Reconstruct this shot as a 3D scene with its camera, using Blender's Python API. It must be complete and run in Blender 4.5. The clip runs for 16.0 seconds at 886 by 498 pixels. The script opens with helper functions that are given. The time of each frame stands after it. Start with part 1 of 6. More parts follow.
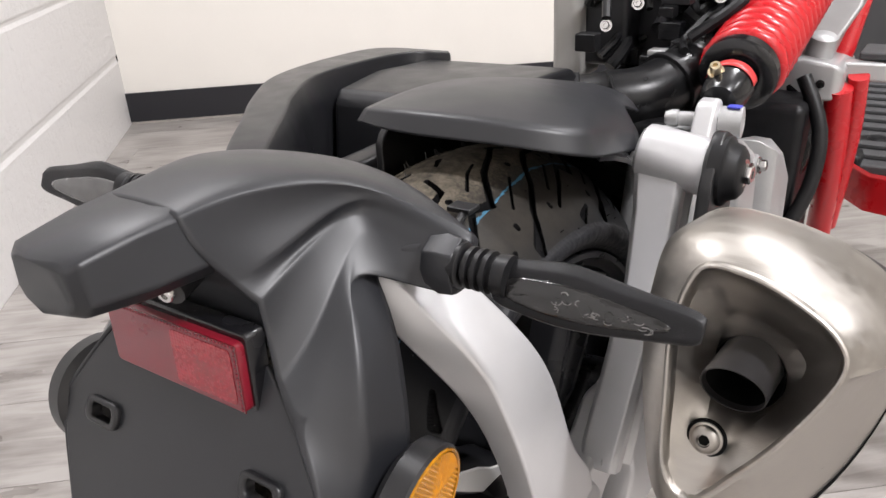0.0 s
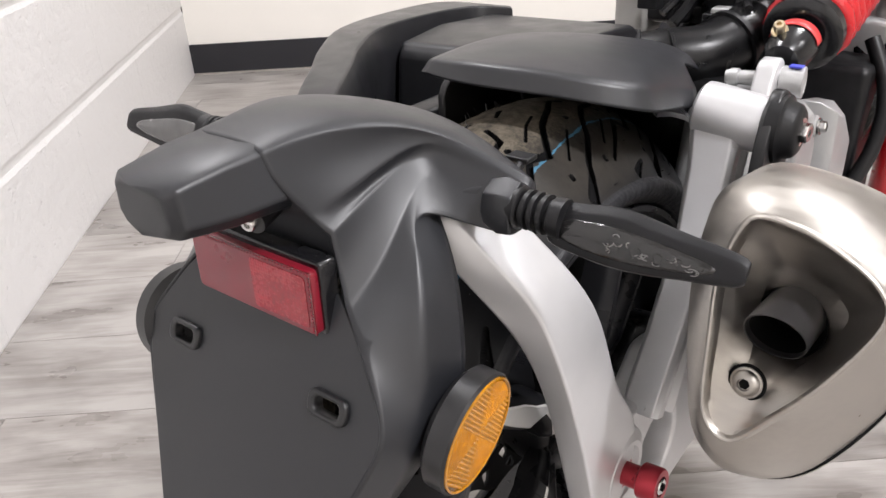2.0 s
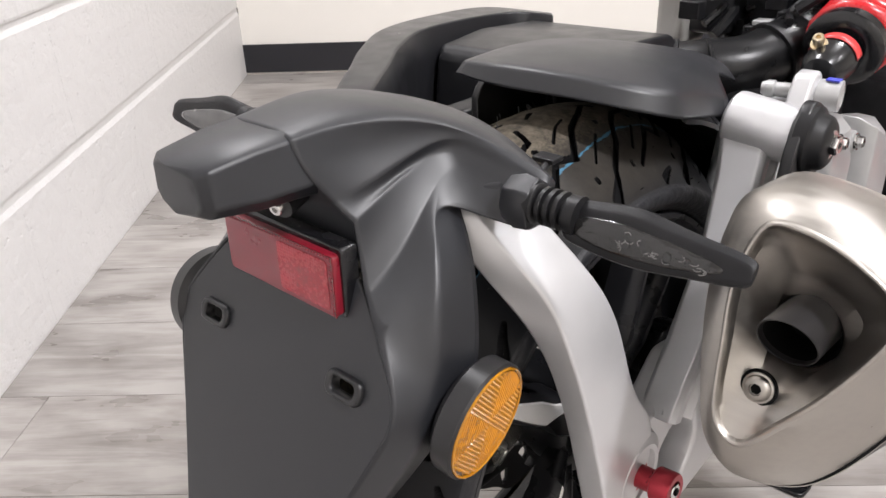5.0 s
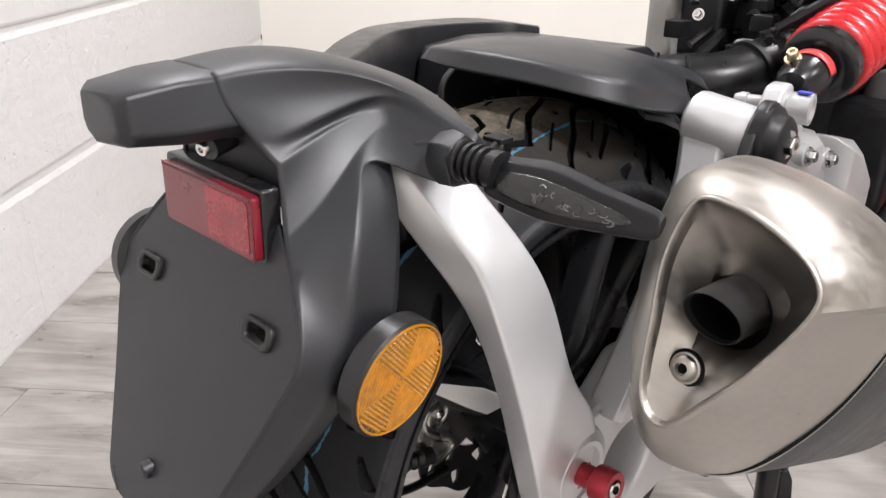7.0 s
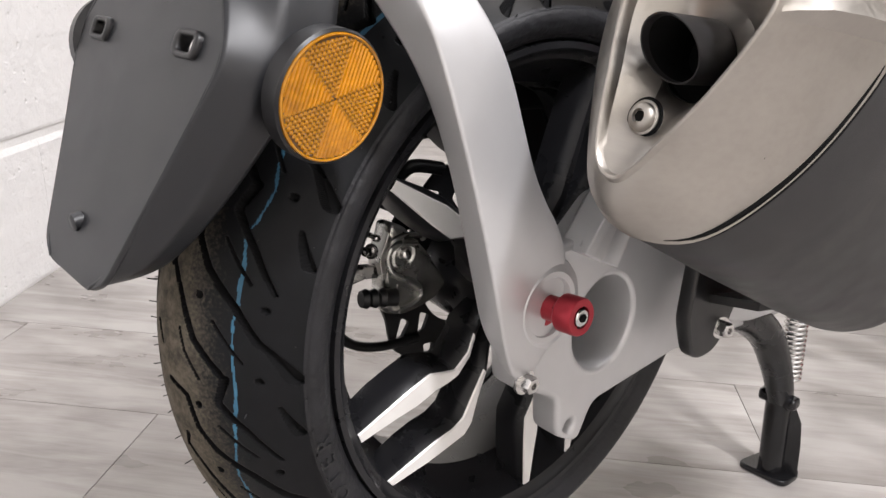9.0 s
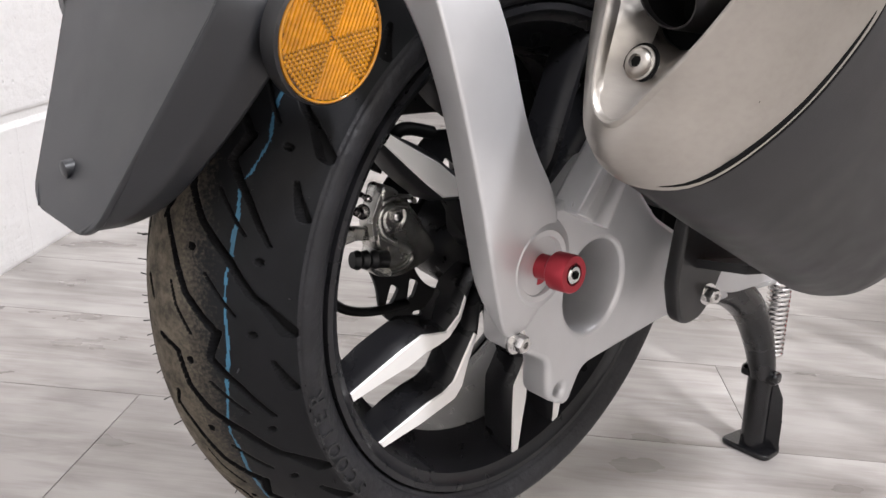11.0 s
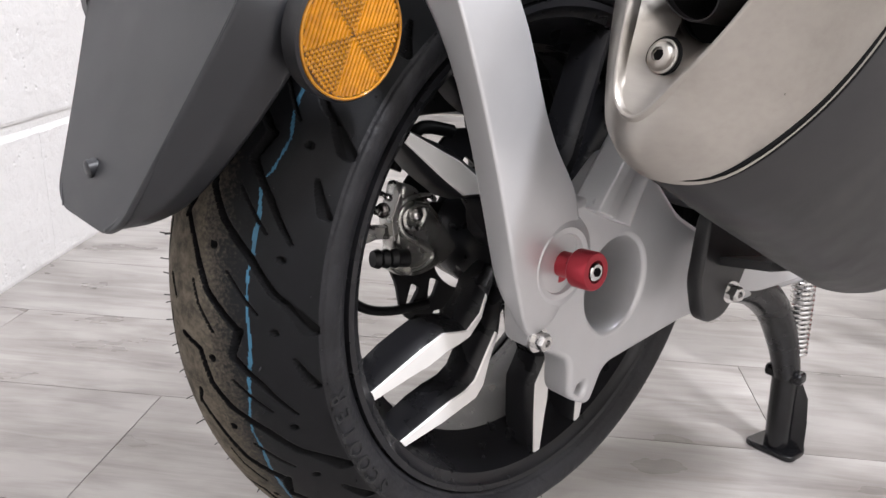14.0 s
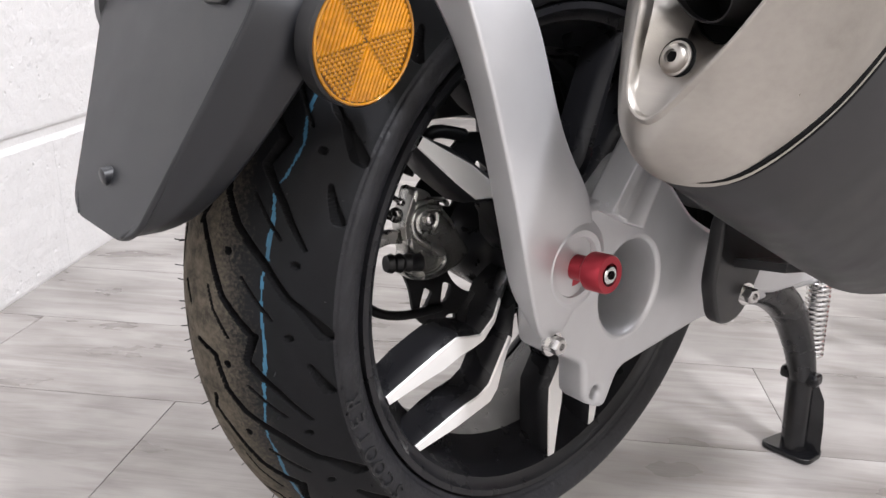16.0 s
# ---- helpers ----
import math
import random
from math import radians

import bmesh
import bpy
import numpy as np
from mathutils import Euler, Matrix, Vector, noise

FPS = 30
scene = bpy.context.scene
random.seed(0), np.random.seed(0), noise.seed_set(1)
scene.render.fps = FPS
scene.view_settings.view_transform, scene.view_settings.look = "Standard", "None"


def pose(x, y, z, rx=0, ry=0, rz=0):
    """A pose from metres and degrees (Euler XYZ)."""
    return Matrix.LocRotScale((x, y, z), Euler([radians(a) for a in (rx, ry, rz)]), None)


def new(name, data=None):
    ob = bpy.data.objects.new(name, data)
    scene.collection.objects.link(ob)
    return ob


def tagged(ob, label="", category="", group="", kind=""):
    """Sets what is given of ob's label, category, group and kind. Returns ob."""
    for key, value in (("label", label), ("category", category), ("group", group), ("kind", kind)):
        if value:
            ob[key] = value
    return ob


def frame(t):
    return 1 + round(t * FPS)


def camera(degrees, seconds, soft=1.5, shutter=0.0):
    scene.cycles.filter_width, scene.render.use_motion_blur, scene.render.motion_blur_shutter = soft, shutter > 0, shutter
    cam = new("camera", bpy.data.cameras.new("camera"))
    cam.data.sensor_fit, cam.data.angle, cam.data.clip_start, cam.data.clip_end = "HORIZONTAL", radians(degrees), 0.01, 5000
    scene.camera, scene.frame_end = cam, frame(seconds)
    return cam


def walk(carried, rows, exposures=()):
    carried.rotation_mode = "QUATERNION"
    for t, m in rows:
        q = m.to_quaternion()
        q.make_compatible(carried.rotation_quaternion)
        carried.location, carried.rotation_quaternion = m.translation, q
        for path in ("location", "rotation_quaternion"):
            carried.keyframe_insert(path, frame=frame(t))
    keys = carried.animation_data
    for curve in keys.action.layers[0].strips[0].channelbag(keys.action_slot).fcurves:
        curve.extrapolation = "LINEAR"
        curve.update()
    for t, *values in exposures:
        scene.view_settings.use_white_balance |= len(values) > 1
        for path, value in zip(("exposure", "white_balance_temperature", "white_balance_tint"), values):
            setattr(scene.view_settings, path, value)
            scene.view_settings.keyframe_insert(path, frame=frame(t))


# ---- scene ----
cam = camera(60.1, 16.0)
METRES, TILT, LEAN, TURN = 0.385, -24.69, 3.03, 33.83
ORIGIN = (0.2878, -0.4658, 0.8263)
ROWS = [
    (0.0, 0.0, 0.0, 0.0, 0.0, 0.0, -0.0),
    (0.5, -0.0067, -0.0156, -0.0178, 1.83, -2.11, -0.7),
    (1.0, -0.0042, -0.0414, -0.0198, 2.6, -2.71, -1.19),
    (1.5, -0.0097, -0.0694, -0.0249, 3.22, -2.93, -1.59),
    (2.0, -0.0107, -0.0724, -0.0263, 3.83, -3.05, -1.89),
    (2.5, -0.0088, -0.0811, -0.0275, 4.51, -3.13, -2.22),
    (3.0, 0.0053, -0.095, -0.0337, 5.25, -3.15, -2.51),
    (3.5, 0.0118, -0.1024, -0.0407, 5.95, -3.11, -2.84),
    (4.0, 0.0203, -0.1068, -0.0426, 6.58, -2.93, -3.24),
    (6.5, 0.0738, -0.0983, -0.0784, 7.92, -0.88, -6.62),
    (7.0, 0.182, -0.0849, -0.1644, 8.58, 0.55, -7.74),
    (7.5, 0.2962, -0.049, -0.2999, 9.49, 2.07, -8.86),
    (8.0, 0.3484, -0.0193, -0.4221, 10.49, 3.26, -9.62),
    (8.5, 0.3699, 0.0166, -0.5293, 11.21, 3.92, -10.13),
    (9.0, 0.3766, 0.0374, -0.6038, 11.22, 4.11, -10.32),
    (9.5, 0.3761, 0.049, -0.6647, 10.48, 4.16, -10.28),
    (10.0, 0.3647, 0.0483, -0.6813, 9.56, 4.27, -10.17),
    (12.5, 0.3622, 0.0356, -0.7, 9.69, 4.72, -10.55),
    (13.0, 0.3562, 0.0318, -0.6978, 10.06, 4.73, -10.47),
    (13.5, 0.354, 0.0399, -0.6983, 10.46, 4.66, -10.29),
    (14.0, 0.3568, 0.0459, -0.7021, 10.86, 4.56, -10.08),
    (14.5, 0.3584, 0.048, -0.7032, 11.19, 4.51, -9.9),
    (15.0, 0.3595, 0.0471, -0.7015, 11.43, 4.53, -9.77),
    (15.5, 0.3554, 0.0479, -0.7011, 11.6, 4.59, -9.68),
    (16.0, 0.3515, 0.0454, -0.7014, 11.7, 4.67, -9.66),
]
walk(cam, [(t, pose(*ORIGIN, TILT, LEAN, TURN) @ pose(METRES * x, METRES * y, METRES * z, 90 + pitch, roll, yaw)) for t, x, y, z, yaw, pitch, roll in ROWS], [(0.0, -0.10, 6500, 10), (2.0, -0.02, 6500, 10), (4.0, -0.03, 6500, 10), (6.5, -0.08, 6500, 10), (8.5, -0.04, 6500, 10), (12.5, 0.08, 6250, 10), (16.0, 0.08, 6250, 10)])

# ---------- light ----------
world = bpy.data.worlds.new("room_world")
world.use_nodes = True
scene.world = world
world.node_tree.nodes["Background"].inputs[0].default_value = (0.9, 0.95, 1.0, 1)
world.node_tree.nodes["Background"].inputs[1].default_value = 0.0


def area(x, y, z, sx, sy, watts, colour=(0.98, 0.962, 0.99), turn=0.0):
    d = bpy.data.lights.new("ceiling_lamp", "AREA")
    d.shape, d.size, d.size_y, d.energy, d.color = "RECTANGLE", sx, sy, watts, colour
    o = new("ceiling_lamp", d)
    o.matrix_world = pose(x, y, z, 0, 0, turn)
    return o


# ---------- materials ----------
def mat(name, base, rough=0.5, metal=0.0, var=0.12, scale=40.0, bump=0.0, bump_scale=400.0, rough_var=0.1, coat=0.0, stretch=None, spec=0.5):
    """A surface with colour variation at two scales and fine relief."""
    m = bpy.data.materials.new(name)
    m.use_nodes = True
    n, l = m.node_tree.nodes, m.node_tree.links
    b = n["Principled BSDF"]
    tc = n.new("ShaderNodeTexCoord")
    mp = n.new("ShaderNodeMapping")
    l.new(tc.outputs["Object"], mp.inputs[0])
    if stretch:
        mp.inputs["Scale"].default_value = stretch
    a = n.new("ShaderNodeTexNoise")
    a.inputs["Scale"].default_value, a.inputs["Detail"].default_value = scale, 6
    c = n.new("ShaderNodeTexNoise")
    c.inputs["Scale"].default_value, c.inputs["Detail"].default_value = scale * 0.12, 3
    l.new(mp.outputs[0], a.inputs[0])
    l.new(mp.outputs[0], c.inputs[0])
    add = n.new("ShaderNodeMath")
    add.operation = "ADD"
    l.new(a.outputs[0], add.inputs[0])
    l.new(c.outputs[0], add.inputs[1])
    ramp = n.new("ShaderNodeMapRange")
    ramp.inputs[1].default_value, ramp.inputs[2].default_value = 0.6, 1.4
    ramp.inputs[3].default_value, ramp.inputs[4].default_value = 1 - var, 1 + var
    l.new(add.outputs[0], ramp.inputs[0])
    mul = n.new("ShaderNodeVectorMath")
    mul.operation = "SCALE"
    mul.inputs[0].default_value = base
    l.new(ramp.outputs[0], mul.inputs["Scale"])
    l.new(mul.outputs[0], b.inputs["Base Color"])
    r2 = n.new("ShaderNodeMapRange")
    r2.inputs[1].default_value, r2.inputs[2].default_value = 0.6, 1.4
    r2.inputs[3].default_value, r2.inputs[4].default_value = max(0.02, rough - rough_var), min(1, rough + rough_var)
    l.new(add.outputs[0], r2.inputs[0])
    l.new(r2.outputs[0], b.inputs["Roughness"])
    b.inputs["Metallic"].default_value = metal
    b.inputs["Specular IOR Level"].default_value = spec
    b.inputs["Coat Weight"].default_value = coat
    if bump:
        t = n.new("ShaderNodeTexNoise")
        t.inputs["Scale"].default_value, t.inputs["Detail"].default_value = bump_scale, 4
        l.new(mp.outputs[0], t.inputs[0])
        bp = n.new("ShaderNodeBump")
        bp.inputs["Strength"].default_value, bp.inputs["Distance"].default_value = bump, 0.003 if bump_scale < 150 else 0.001
        l.new(t.outputs[0], bp.inputs["Height"])
        l.new(bp.outputs[0], b.inputs["Normal"])
    return m


M_PLASTIC = mat("matte_black_plastic", (0.0132, 0.0140, 0.0166), 0.40, var=0.1, bump=0.09, bump_scale=2500, rough_var=0.05)
M_PLASTIC2 = mat("satin_black_plastic", (0.009, 0.009, 0.010), 0.38, var=0.12, bump=0.05, bump_scale=1500)
M_CASE = mat("moulded_case_plastic", (0.011, 0.0112, 0.0128), 0.33, var=0.12, bump=0.06, bump_scale=2000, spec=0.32)
M_GLOSS = mat("gloss_black", (0.006, 0.006, 0.007), 0.24, var=0.1)
M_RUBBER = mat("tyre_rubber", (0.0068, 0.0071, 0.0082), 0.58, var=0.25, bump=0.10, bump_scale=900, scale=60, spec=0.16)


def dust_over(m, colour, edge, width):
    """Dry dust that has settled on the shoulder past edge, thinning out towards the crown."""
    n, l = m.node_tree.nodes, m.node_tree.links
    b = n["Principled BSDF"]
    tc = n.new("ShaderNodeTexCoord")
    sep = n.new("ShaderNodeSeparateXYZ")
    l.new(tc.outputs["Object"], sep.inputs[0])
    fine = n.new("ShaderNodeTexNoise")
    fine.inputs["Scale"].default_value, fine.inputs["Detail"].default_value, fine.inputs["Roughness"].default_value = 75.0, 10, 0.75
    l.new(tc.outputs["Object"], fine.inputs[0])
    grit = n.new("ShaderNodeTexNoise")
    grit.inputs["Scale"].default_value, grit.inputs["Detail"].default_value = 420.0, 4
    l.new(tc.outputs["Object"], grit.inputs[0])
    wob0 = n.new("ShaderNodeMath")
    wob0.operation = "MULTIPLY_ADD"
    wob0.inputs[1].default_value = 0.050
    l.new(grit.outputs[0], wob0.inputs[0])
    high = n.new("ShaderNodeMapRange")
    high.interpolation_type = "SMOOTHSTEP"
    high.inputs[1].default_value, high.inputs[2].default_value, high.inputs[3].default_value, high.inputs[4].default_value = 0.340, 0.500, 0.0, 0.014
    l.new(sep.outputs[2], high.inputs[0])
    crest = n.new("ShaderNodeMapRange")
    crest.interpolation_type = "SMOOTHSTEP"
    crest.inputs[1].default_value, crest.inputs[2].default_value, crest.inputs[3].default_value, crest.inputs[4].default_value = 0.570, 0.605, 0.0, -0.018
    l.new(sep.outputs[2], crest.inputs[0])
    lean = n.new("ShaderNodeMath")
    l.new(sep.outputs[0], lean.inputs[0])
    l.new(crest.outputs[0], lean.inputs[1])
    across = n.new("ShaderNodeMath")
    l.new(lean.outputs[0], across.inputs[0])
    l.new(high.outputs[0], across.inputs[1])
    l.new(across.outputs[0], wob0.inputs[2])
    wob = n.new("ShaderNodeMath")
    wob.operation = "MULTIPLY_ADD"
    wob.inputs[1].default_value = 0.055
    l.new(fine.outputs[0], wob.inputs[0])
    l.new(wob0.outputs[0], wob.inputs[2])
    fac = n.new("ShaderNodeMapRange")
    fac.interpolation_type = "SMOOTHSTEP"
    fac.inputs[1].default_value, fac.inputs[2].default_value = edge + width, edge - width
    fac.inputs[3].default_value, fac.inputs[4].default_value = 0.0, 1.0
    l.new(wob.outputs[0], fac.inputs[0])
    film = n.new("ShaderNodeMapRange")
    film.interpolation_type = "SMOOTHSTEP"
    film.inputs[1].default_value, film.inputs[2].default_value, film.inputs[3].default_value, film.inputs[4].default_value = 0.570, 0.605, 0.0, 0.32
    l.new(sep.outputs[2], film.inputs[0])
    worn = n.new("ShaderNodeMapRange")
    worn.inputs[1].default_value, worn.inputs[2].default_value, worn.inputs[3].default_value, worn.inputs[4].default_value = 0.38, 0.60, 0.30, 0.95
    l.new(fine.outputs[0], worn.inputs[0])
    settled = n.new("ShaderNodeMath")
    settled.operation = "MULTIPLY"
    l.new(fac.outputs[0], settled.inputs[0])
    l.new(worn.outputs[0], settled.inputs[1])
    patchy = n.new("ShaderNodeMath")
    patchy.operation = "MULTIPLY"
    l.new(film.outputs[0], patchy.inputs[0])
    l.new(fine.outputs[0], patchy.inputs[1])
    cover = n.new("ShaderNodeMath")
    cover.operation = "MAXIMUM"
    l.new(settled.outputs[0], cover.inputs[0])
    l.new(patchy.outputs[0], cover.inputs[1])
    mix = n.new("ShaderNodeMix")
    mix.data_type = "RGBA"
    old = b.inputs["Base Color"].links[0].from_socket
    l.new(cover.outputs[0], mix.inputs[0])
    l.new(old, mix.inputs[6])
    mix.inputs[7].default_value = (*colour, 1)
    l.new(mix.outputs[2], b.inputs["Base Color"])
    rr = n.new("ShaderNodeMapRange")
    rr.inputs[3].default_value, rr.inputs[4].default_value = 0.5, 0.95
    l.new(fac.outputs[0], rr.inputs[0])
    l.new(rr.outputs[0], b.inputs["Roughness"])


dust_over(M_RUBBER, (0.140, 0.120, 0.092), 0.0560, 0.016)
M_SIDEWALL = mat("sidewall_rubber", (0.015, 0.015, 0.017), 0.50, var=0.5, scale=45, bump=0.45, bump_scale=140, spec=0.30)
# dust-free rubber, darker than the tread: groove shade is put into its colour
M_GROOVE_SHADE = mat("clean_shaded_groove_rubber", (0.0045, 0.0045, 0.005), 0.7, var=0.2, spec=0.12)
M_LETTER = mat("moulded_letter_rubber", (0.018, 0.018, 0.019), 0.40, var=0.2, spec=0.3)
M_CALIPER = mat("caliper_aluminium", (0.50, 0.495, 0.47), 0.27, metal=0.9, var=0.1, bump=0.06, bump_scale=900)
M_SOFT = mat("soft_rubber", (0.0070, 0.0070, 0.0078), 0.42, var=0.15, spec=0.3)
M_SILVER = mat("silver_paint", (0.57, 0.57, 0.58), 0.37, metal=0.5, var=0.05, bump=0.03, bump_scale=2500, rough_var=0.05)
M_CAST = mat("cast_aluminium", (0.42, 0.42, 0.42), 0.42, metal=0.5, var=0.12, bump=0.15, bump_scale=900)
M_STEEL = mat("brushed_steel", (0.405, 0.382, 0.352), 0.40, metal=1.0, var=0.09, scale=260, rough_var=0.13, bump=0.08, bump_scale=1100, stretch=(0.05, 1, 1))
M_BODY = mat("grey_heat_paint", (0.024, 0.0235, 0.025), 0.46, metal=0.2, var=0.12, bump=0.1, bump_scale=1800)
M_PIPE = mat("sooty_pipe", (0.022, 0.021, 0.022), 0.42, metal=0.3, var=0.3)
# exhaust soot, and the painted shade in bolt sockets and the bolt recess
M_SOOT_SHADE = mat("soot", (0.005, 0.005, 0.005), 0.9, var=0.2, spec=0.1)
M_CHROME = mat("zinc_bolt", (0.62, 0.61, 0.60), 0.22, metal=1.0, var=0.1)
M_MACH = mat("machined_aluminium", (0.82, 0.81, 0.79), 0.36, metal=0.35, var=0.04)
M_RIM = mat("satin_black_rim", (0.0100, 0.0100, 0.0114), 0.31, var=0.1, bump=0.05, bump_scale=1500, spec=0.32)
M_RED = mat("red_anodised", (0.36, 0.030, 0.045), 0.3, metal=0.7, var=0.08)
M_REDP = mat("red_paint", (0.46, 0.008, 0.013), 0.30, var=0.06, coat=0.2)
M_GOLD = mat("brass_fitting", (0.62, 0.52, 0.36), 0.3, metal=1.0, var=0.1)
# the right field's retroreflection is put into this brighter red
M_REDLIT = mat("retro_lit_red_cells", (0.30, 0.010, 0.022), 0.26, var=0.45, scale=420, coat=0.3, spec=0.35)
M_REDEDGE = mat("deep_red_edge", (0.11, 0.003, 0.008), 0.22, var=0.3, scale=200, coat=0.4)
M_REDLENS = mat("red_reflector_plastic", (0.17, 0.008, 0.018), 0.30, var=0.15, scale=60, coat=0.4, spec=0.35)


def cells(m, scale, strength):
    """Fine reflector cells as relief and tone."""
    n, l = m.node_tree.nodes, m.node_tree.links
    b = n["Principled BSDF"]
    tc, v = n.new("ShaderNodeTexCoord"), n.new("ShaderNodeTexVoronoi")
    v.inputs["Scale"].default_value, v.inputs["Randomness"].default_value = scale, 0.12
    l.new(tc.outputs["Object"], v.inputs[0])
    bp = n.new("ShaderNodeBump")
    bp.inputs["Strength"].default_value, bp.inputs["Distance"].default_value = strength, 0.001
    l.new(v.outputs["Distance"], bp.inputs["Height"])
    l.new(bp.outputs[0], b.inputs["Normal"])


cells(M_REDLENS, 480, 0.07)
cells(M_REDLIT, 480, 0.35)
M_AMBER = mat("amber_reflector_plastic", (0.47, 0.180, 0.0010), 0.22, var=0.4, scale=200, rough_var=0.06, coat=0.3)
M_AMBER_CELL = mat("amber_cell_plastic", (0.36, 0.148, 0.003), 0.2, var=0.35, scale=260, rough_var=0.06, coat=0.4)
M_AMBER_BACK = mat("deep_amber_plastic", (0.085, 0.034, 0.003), 0.3, var=0.3, scale=200)
M_SMOKE = mat("smoked_lens", (0.011, 0.0105, 0.0105), 0.13, var=0.95, scale=240, rough_var=0.06, bump=0.75, bump_scale=145, coat=0.25, spec=0.45, stretch=(0.5, 1, 1.6))
M_CLEARGREY = mat("clear_grey_lens", (0.075, 0.074, 0.073), 0.22, var=0.25, scale=90, bump=0.1, bump_scale=300, coat=0.5)
M_SIGNAL = mat("grained_black_plastic", (0.0065, 0.0065, 0.0074), 0.36, var=0.12, bump=0.22, bump_scale=2200, spec=0.24)
M_STREAK = mat("pale_lens_streaks", (0.11, 0.108, 0.105), 0.14, var=0.3, scale=300, coat=0.5)
M_BLUE = mat("blue_marking_paint", (0.028, 0.115, 0.19), 0.6, var=0.35, scale=160)
M_LABEL = mat("red_label", (0.6, 0.05, 0.05), 0.4, var=0.1)
M_YELLOW = mat("yellow_mark", (0.7, 0.6, 0.05), 0.5)
M_ENGINE = mat("dark_engine_metal", (0.010, 0.010, 0.011), 0.42, metal=0.2, var=0.5, scale=80, spec=0.3)
M_DUCT = mat("moulded_rubber", (0.005, 0.005, 0.0055), 0.30, var=0.2, bump=0.1, bump_scale=300, spec=0.25)
M_CREAM = mat("grey_cast_case", (0.36, 0.35, 0.33), 0.5, metal=0.2, var=0.1, bump=0.2, bump_scale=700)
M_MAT = mat("rubber_footboard", (0.05, 0.05, 0.052), 0.6, var=0.15)
def block_material():
    """White paint over concrete block: soft undulation, stray pits and crumbs."""
    m = mat("painted_block", (0.73, 0.718, 0.712), 0.55, var=0.02, scale=9)
    n, l = m.node_tree.nodes, m.node_tree.links
    b = n["Principled BSDF"]
    tc = n.new("ShaderNodeTexCoord")
    soft, pit, gate = n.new("ShaderNodeTexNoise"), n.new("ShaderNodeTexVoronoi"), n.new("ShaderNodeTexNoise")
    soft.inputs["Scale"].default_value, soft.inputs["Detail"].default_value, soft.inputs["Roughness"].default_value = 30, 7, 0.60
    pit.inputs["Scale"].default_value = 55
    gate.inputs["Scale"].default_value, gate.inputs["Detail"].default_value = 11, 3
    for t in (soft, pit, gate):
        l.new(tc.outputs["Object"], t.inputs[0])
    hole = n.new("ShaderNodeMapRange")
    hole.inputs[1].default_value, hole.inputs[2].default_value, hole.inputs[3].default_value, hole.inputs[4].default_value = 0.05, 0.26, 1.0, 0.0
    l.new(pit.outputs["Distance"], hole.inputs[0])
    where_pits = n.new("ShaderNodeMapRange")
    where_pits.inputs[1].default_value, where_pits.inputs[2].default_value = 0.46, 0.60
    l.new(gate.outputs[0], where_pits.inputs[0])
    pits = n.new("ShaderNodeMath")
    pits.operation = "MULTIPLY"
    l.new(hole.outputs[0], pits.inputs[0])
    l.new(where_pits.outputs[0], pits.inputs[1])
    height = n.new("ShaderNodeMath")
    height.operation = "MULTIPLY_ADD"
    height.inputs[1].default_value = -0.42
    l.new(pits.outputs[0], height.inputs[0])
    l.new(soft.outputs[0], height.inputs[2])
    bp = n.new("ShaderNodeBump")
    bp.inputs["Strength"].default_value, bp.inputs["Distance"].default_value = 0.50, 0.009
    l.new(height.outputs[0], bp.inputs["Height"])
    l.new(bp.outputs[0], b.inputs["Normal"])
    return m


M_WHITEWALL = block_material()
M_PLASTER = mat("cream_plaster", (0.78, 0.75, 0.70), 0.7, var=0.03, scale=5, bump=0.1, bump_scale=60)
M_BASE = mat("black_baseboard", (0.012, 0.012, 0.016), 0.5, var=0.15)
M_CEIL = mat("white_ceiling", (0.75, 0.75, 0.74), 0.8, var=0.02)
M_FIX = mat("lamp_housing", (0.8, 0.8, 0.8), 0.5)
M_MORTAR = mat("painted_mortar", (0.74, 0.73, 0.72), 0.7, var=0.06, scale=20, bump=0.5, bump_scale=120)


# ---------- mesh tools ----------
def finish(name, me, material, parent=None, label="", smooth=True, subsurf=0, bevel=0.0, sharp=38):
    ob = new(name, me)
    if material and not me.materials:
        me.materials.append(material)
    if smooth:
        me.shade_smooth()
        if not subsurf:
            me.set_sharp_from_angle(angle=radians(sharp))
    if bevel:
        b = ob.modifiers.new("bevel", "BEVEL")
        b.width, b.segments, b.limit_method, b.angle_limit = bevel, 2, "ANGLE", radians(35)
        b.harden_normals = True
    if subsurf:
        s = ob.modifiers.new("subsurf", "SUBSURF")
        s.levels = s.render_levels = subsurf
    if parent is not None:
        ob.parent = parent
    if label:
        ob["label"] = label
    return ob


def mesh_of(bm, name="mesh"):
    bmesh.ops.recalc_face_normals(bm, faces=bm.faces[:])
    me = bpy.data.meshes.new(name)
    bm.to_mesh(me)
    bm.free()
    return me


def part(name, bm, material, parent=None, label="", **kw):
    return finish(name, mesh_of(bm, name), material, parent, label, **kw)


def loft(sections, caps=True, closed=False):
    """Skins rings of equal length, in order."""
    bm = bmesh.new()
    rings = [[bm.verts.new(p) for p in s] for s in sections]
    pairs = list(zip(rings, rings[1:])) + ([(rings[-1], rings[0])] if closed else [])
    for a, b in pairs:
        k = len(a)
        for i in range(k):
            bm.faces.new((a[i], a[(i + 1) % k], b[(i + 1) % k], b[i]))
    if caps and not closed:
        bm.faces.new(rings[0])
        bm.faces.new(rings[-1])
    return bm


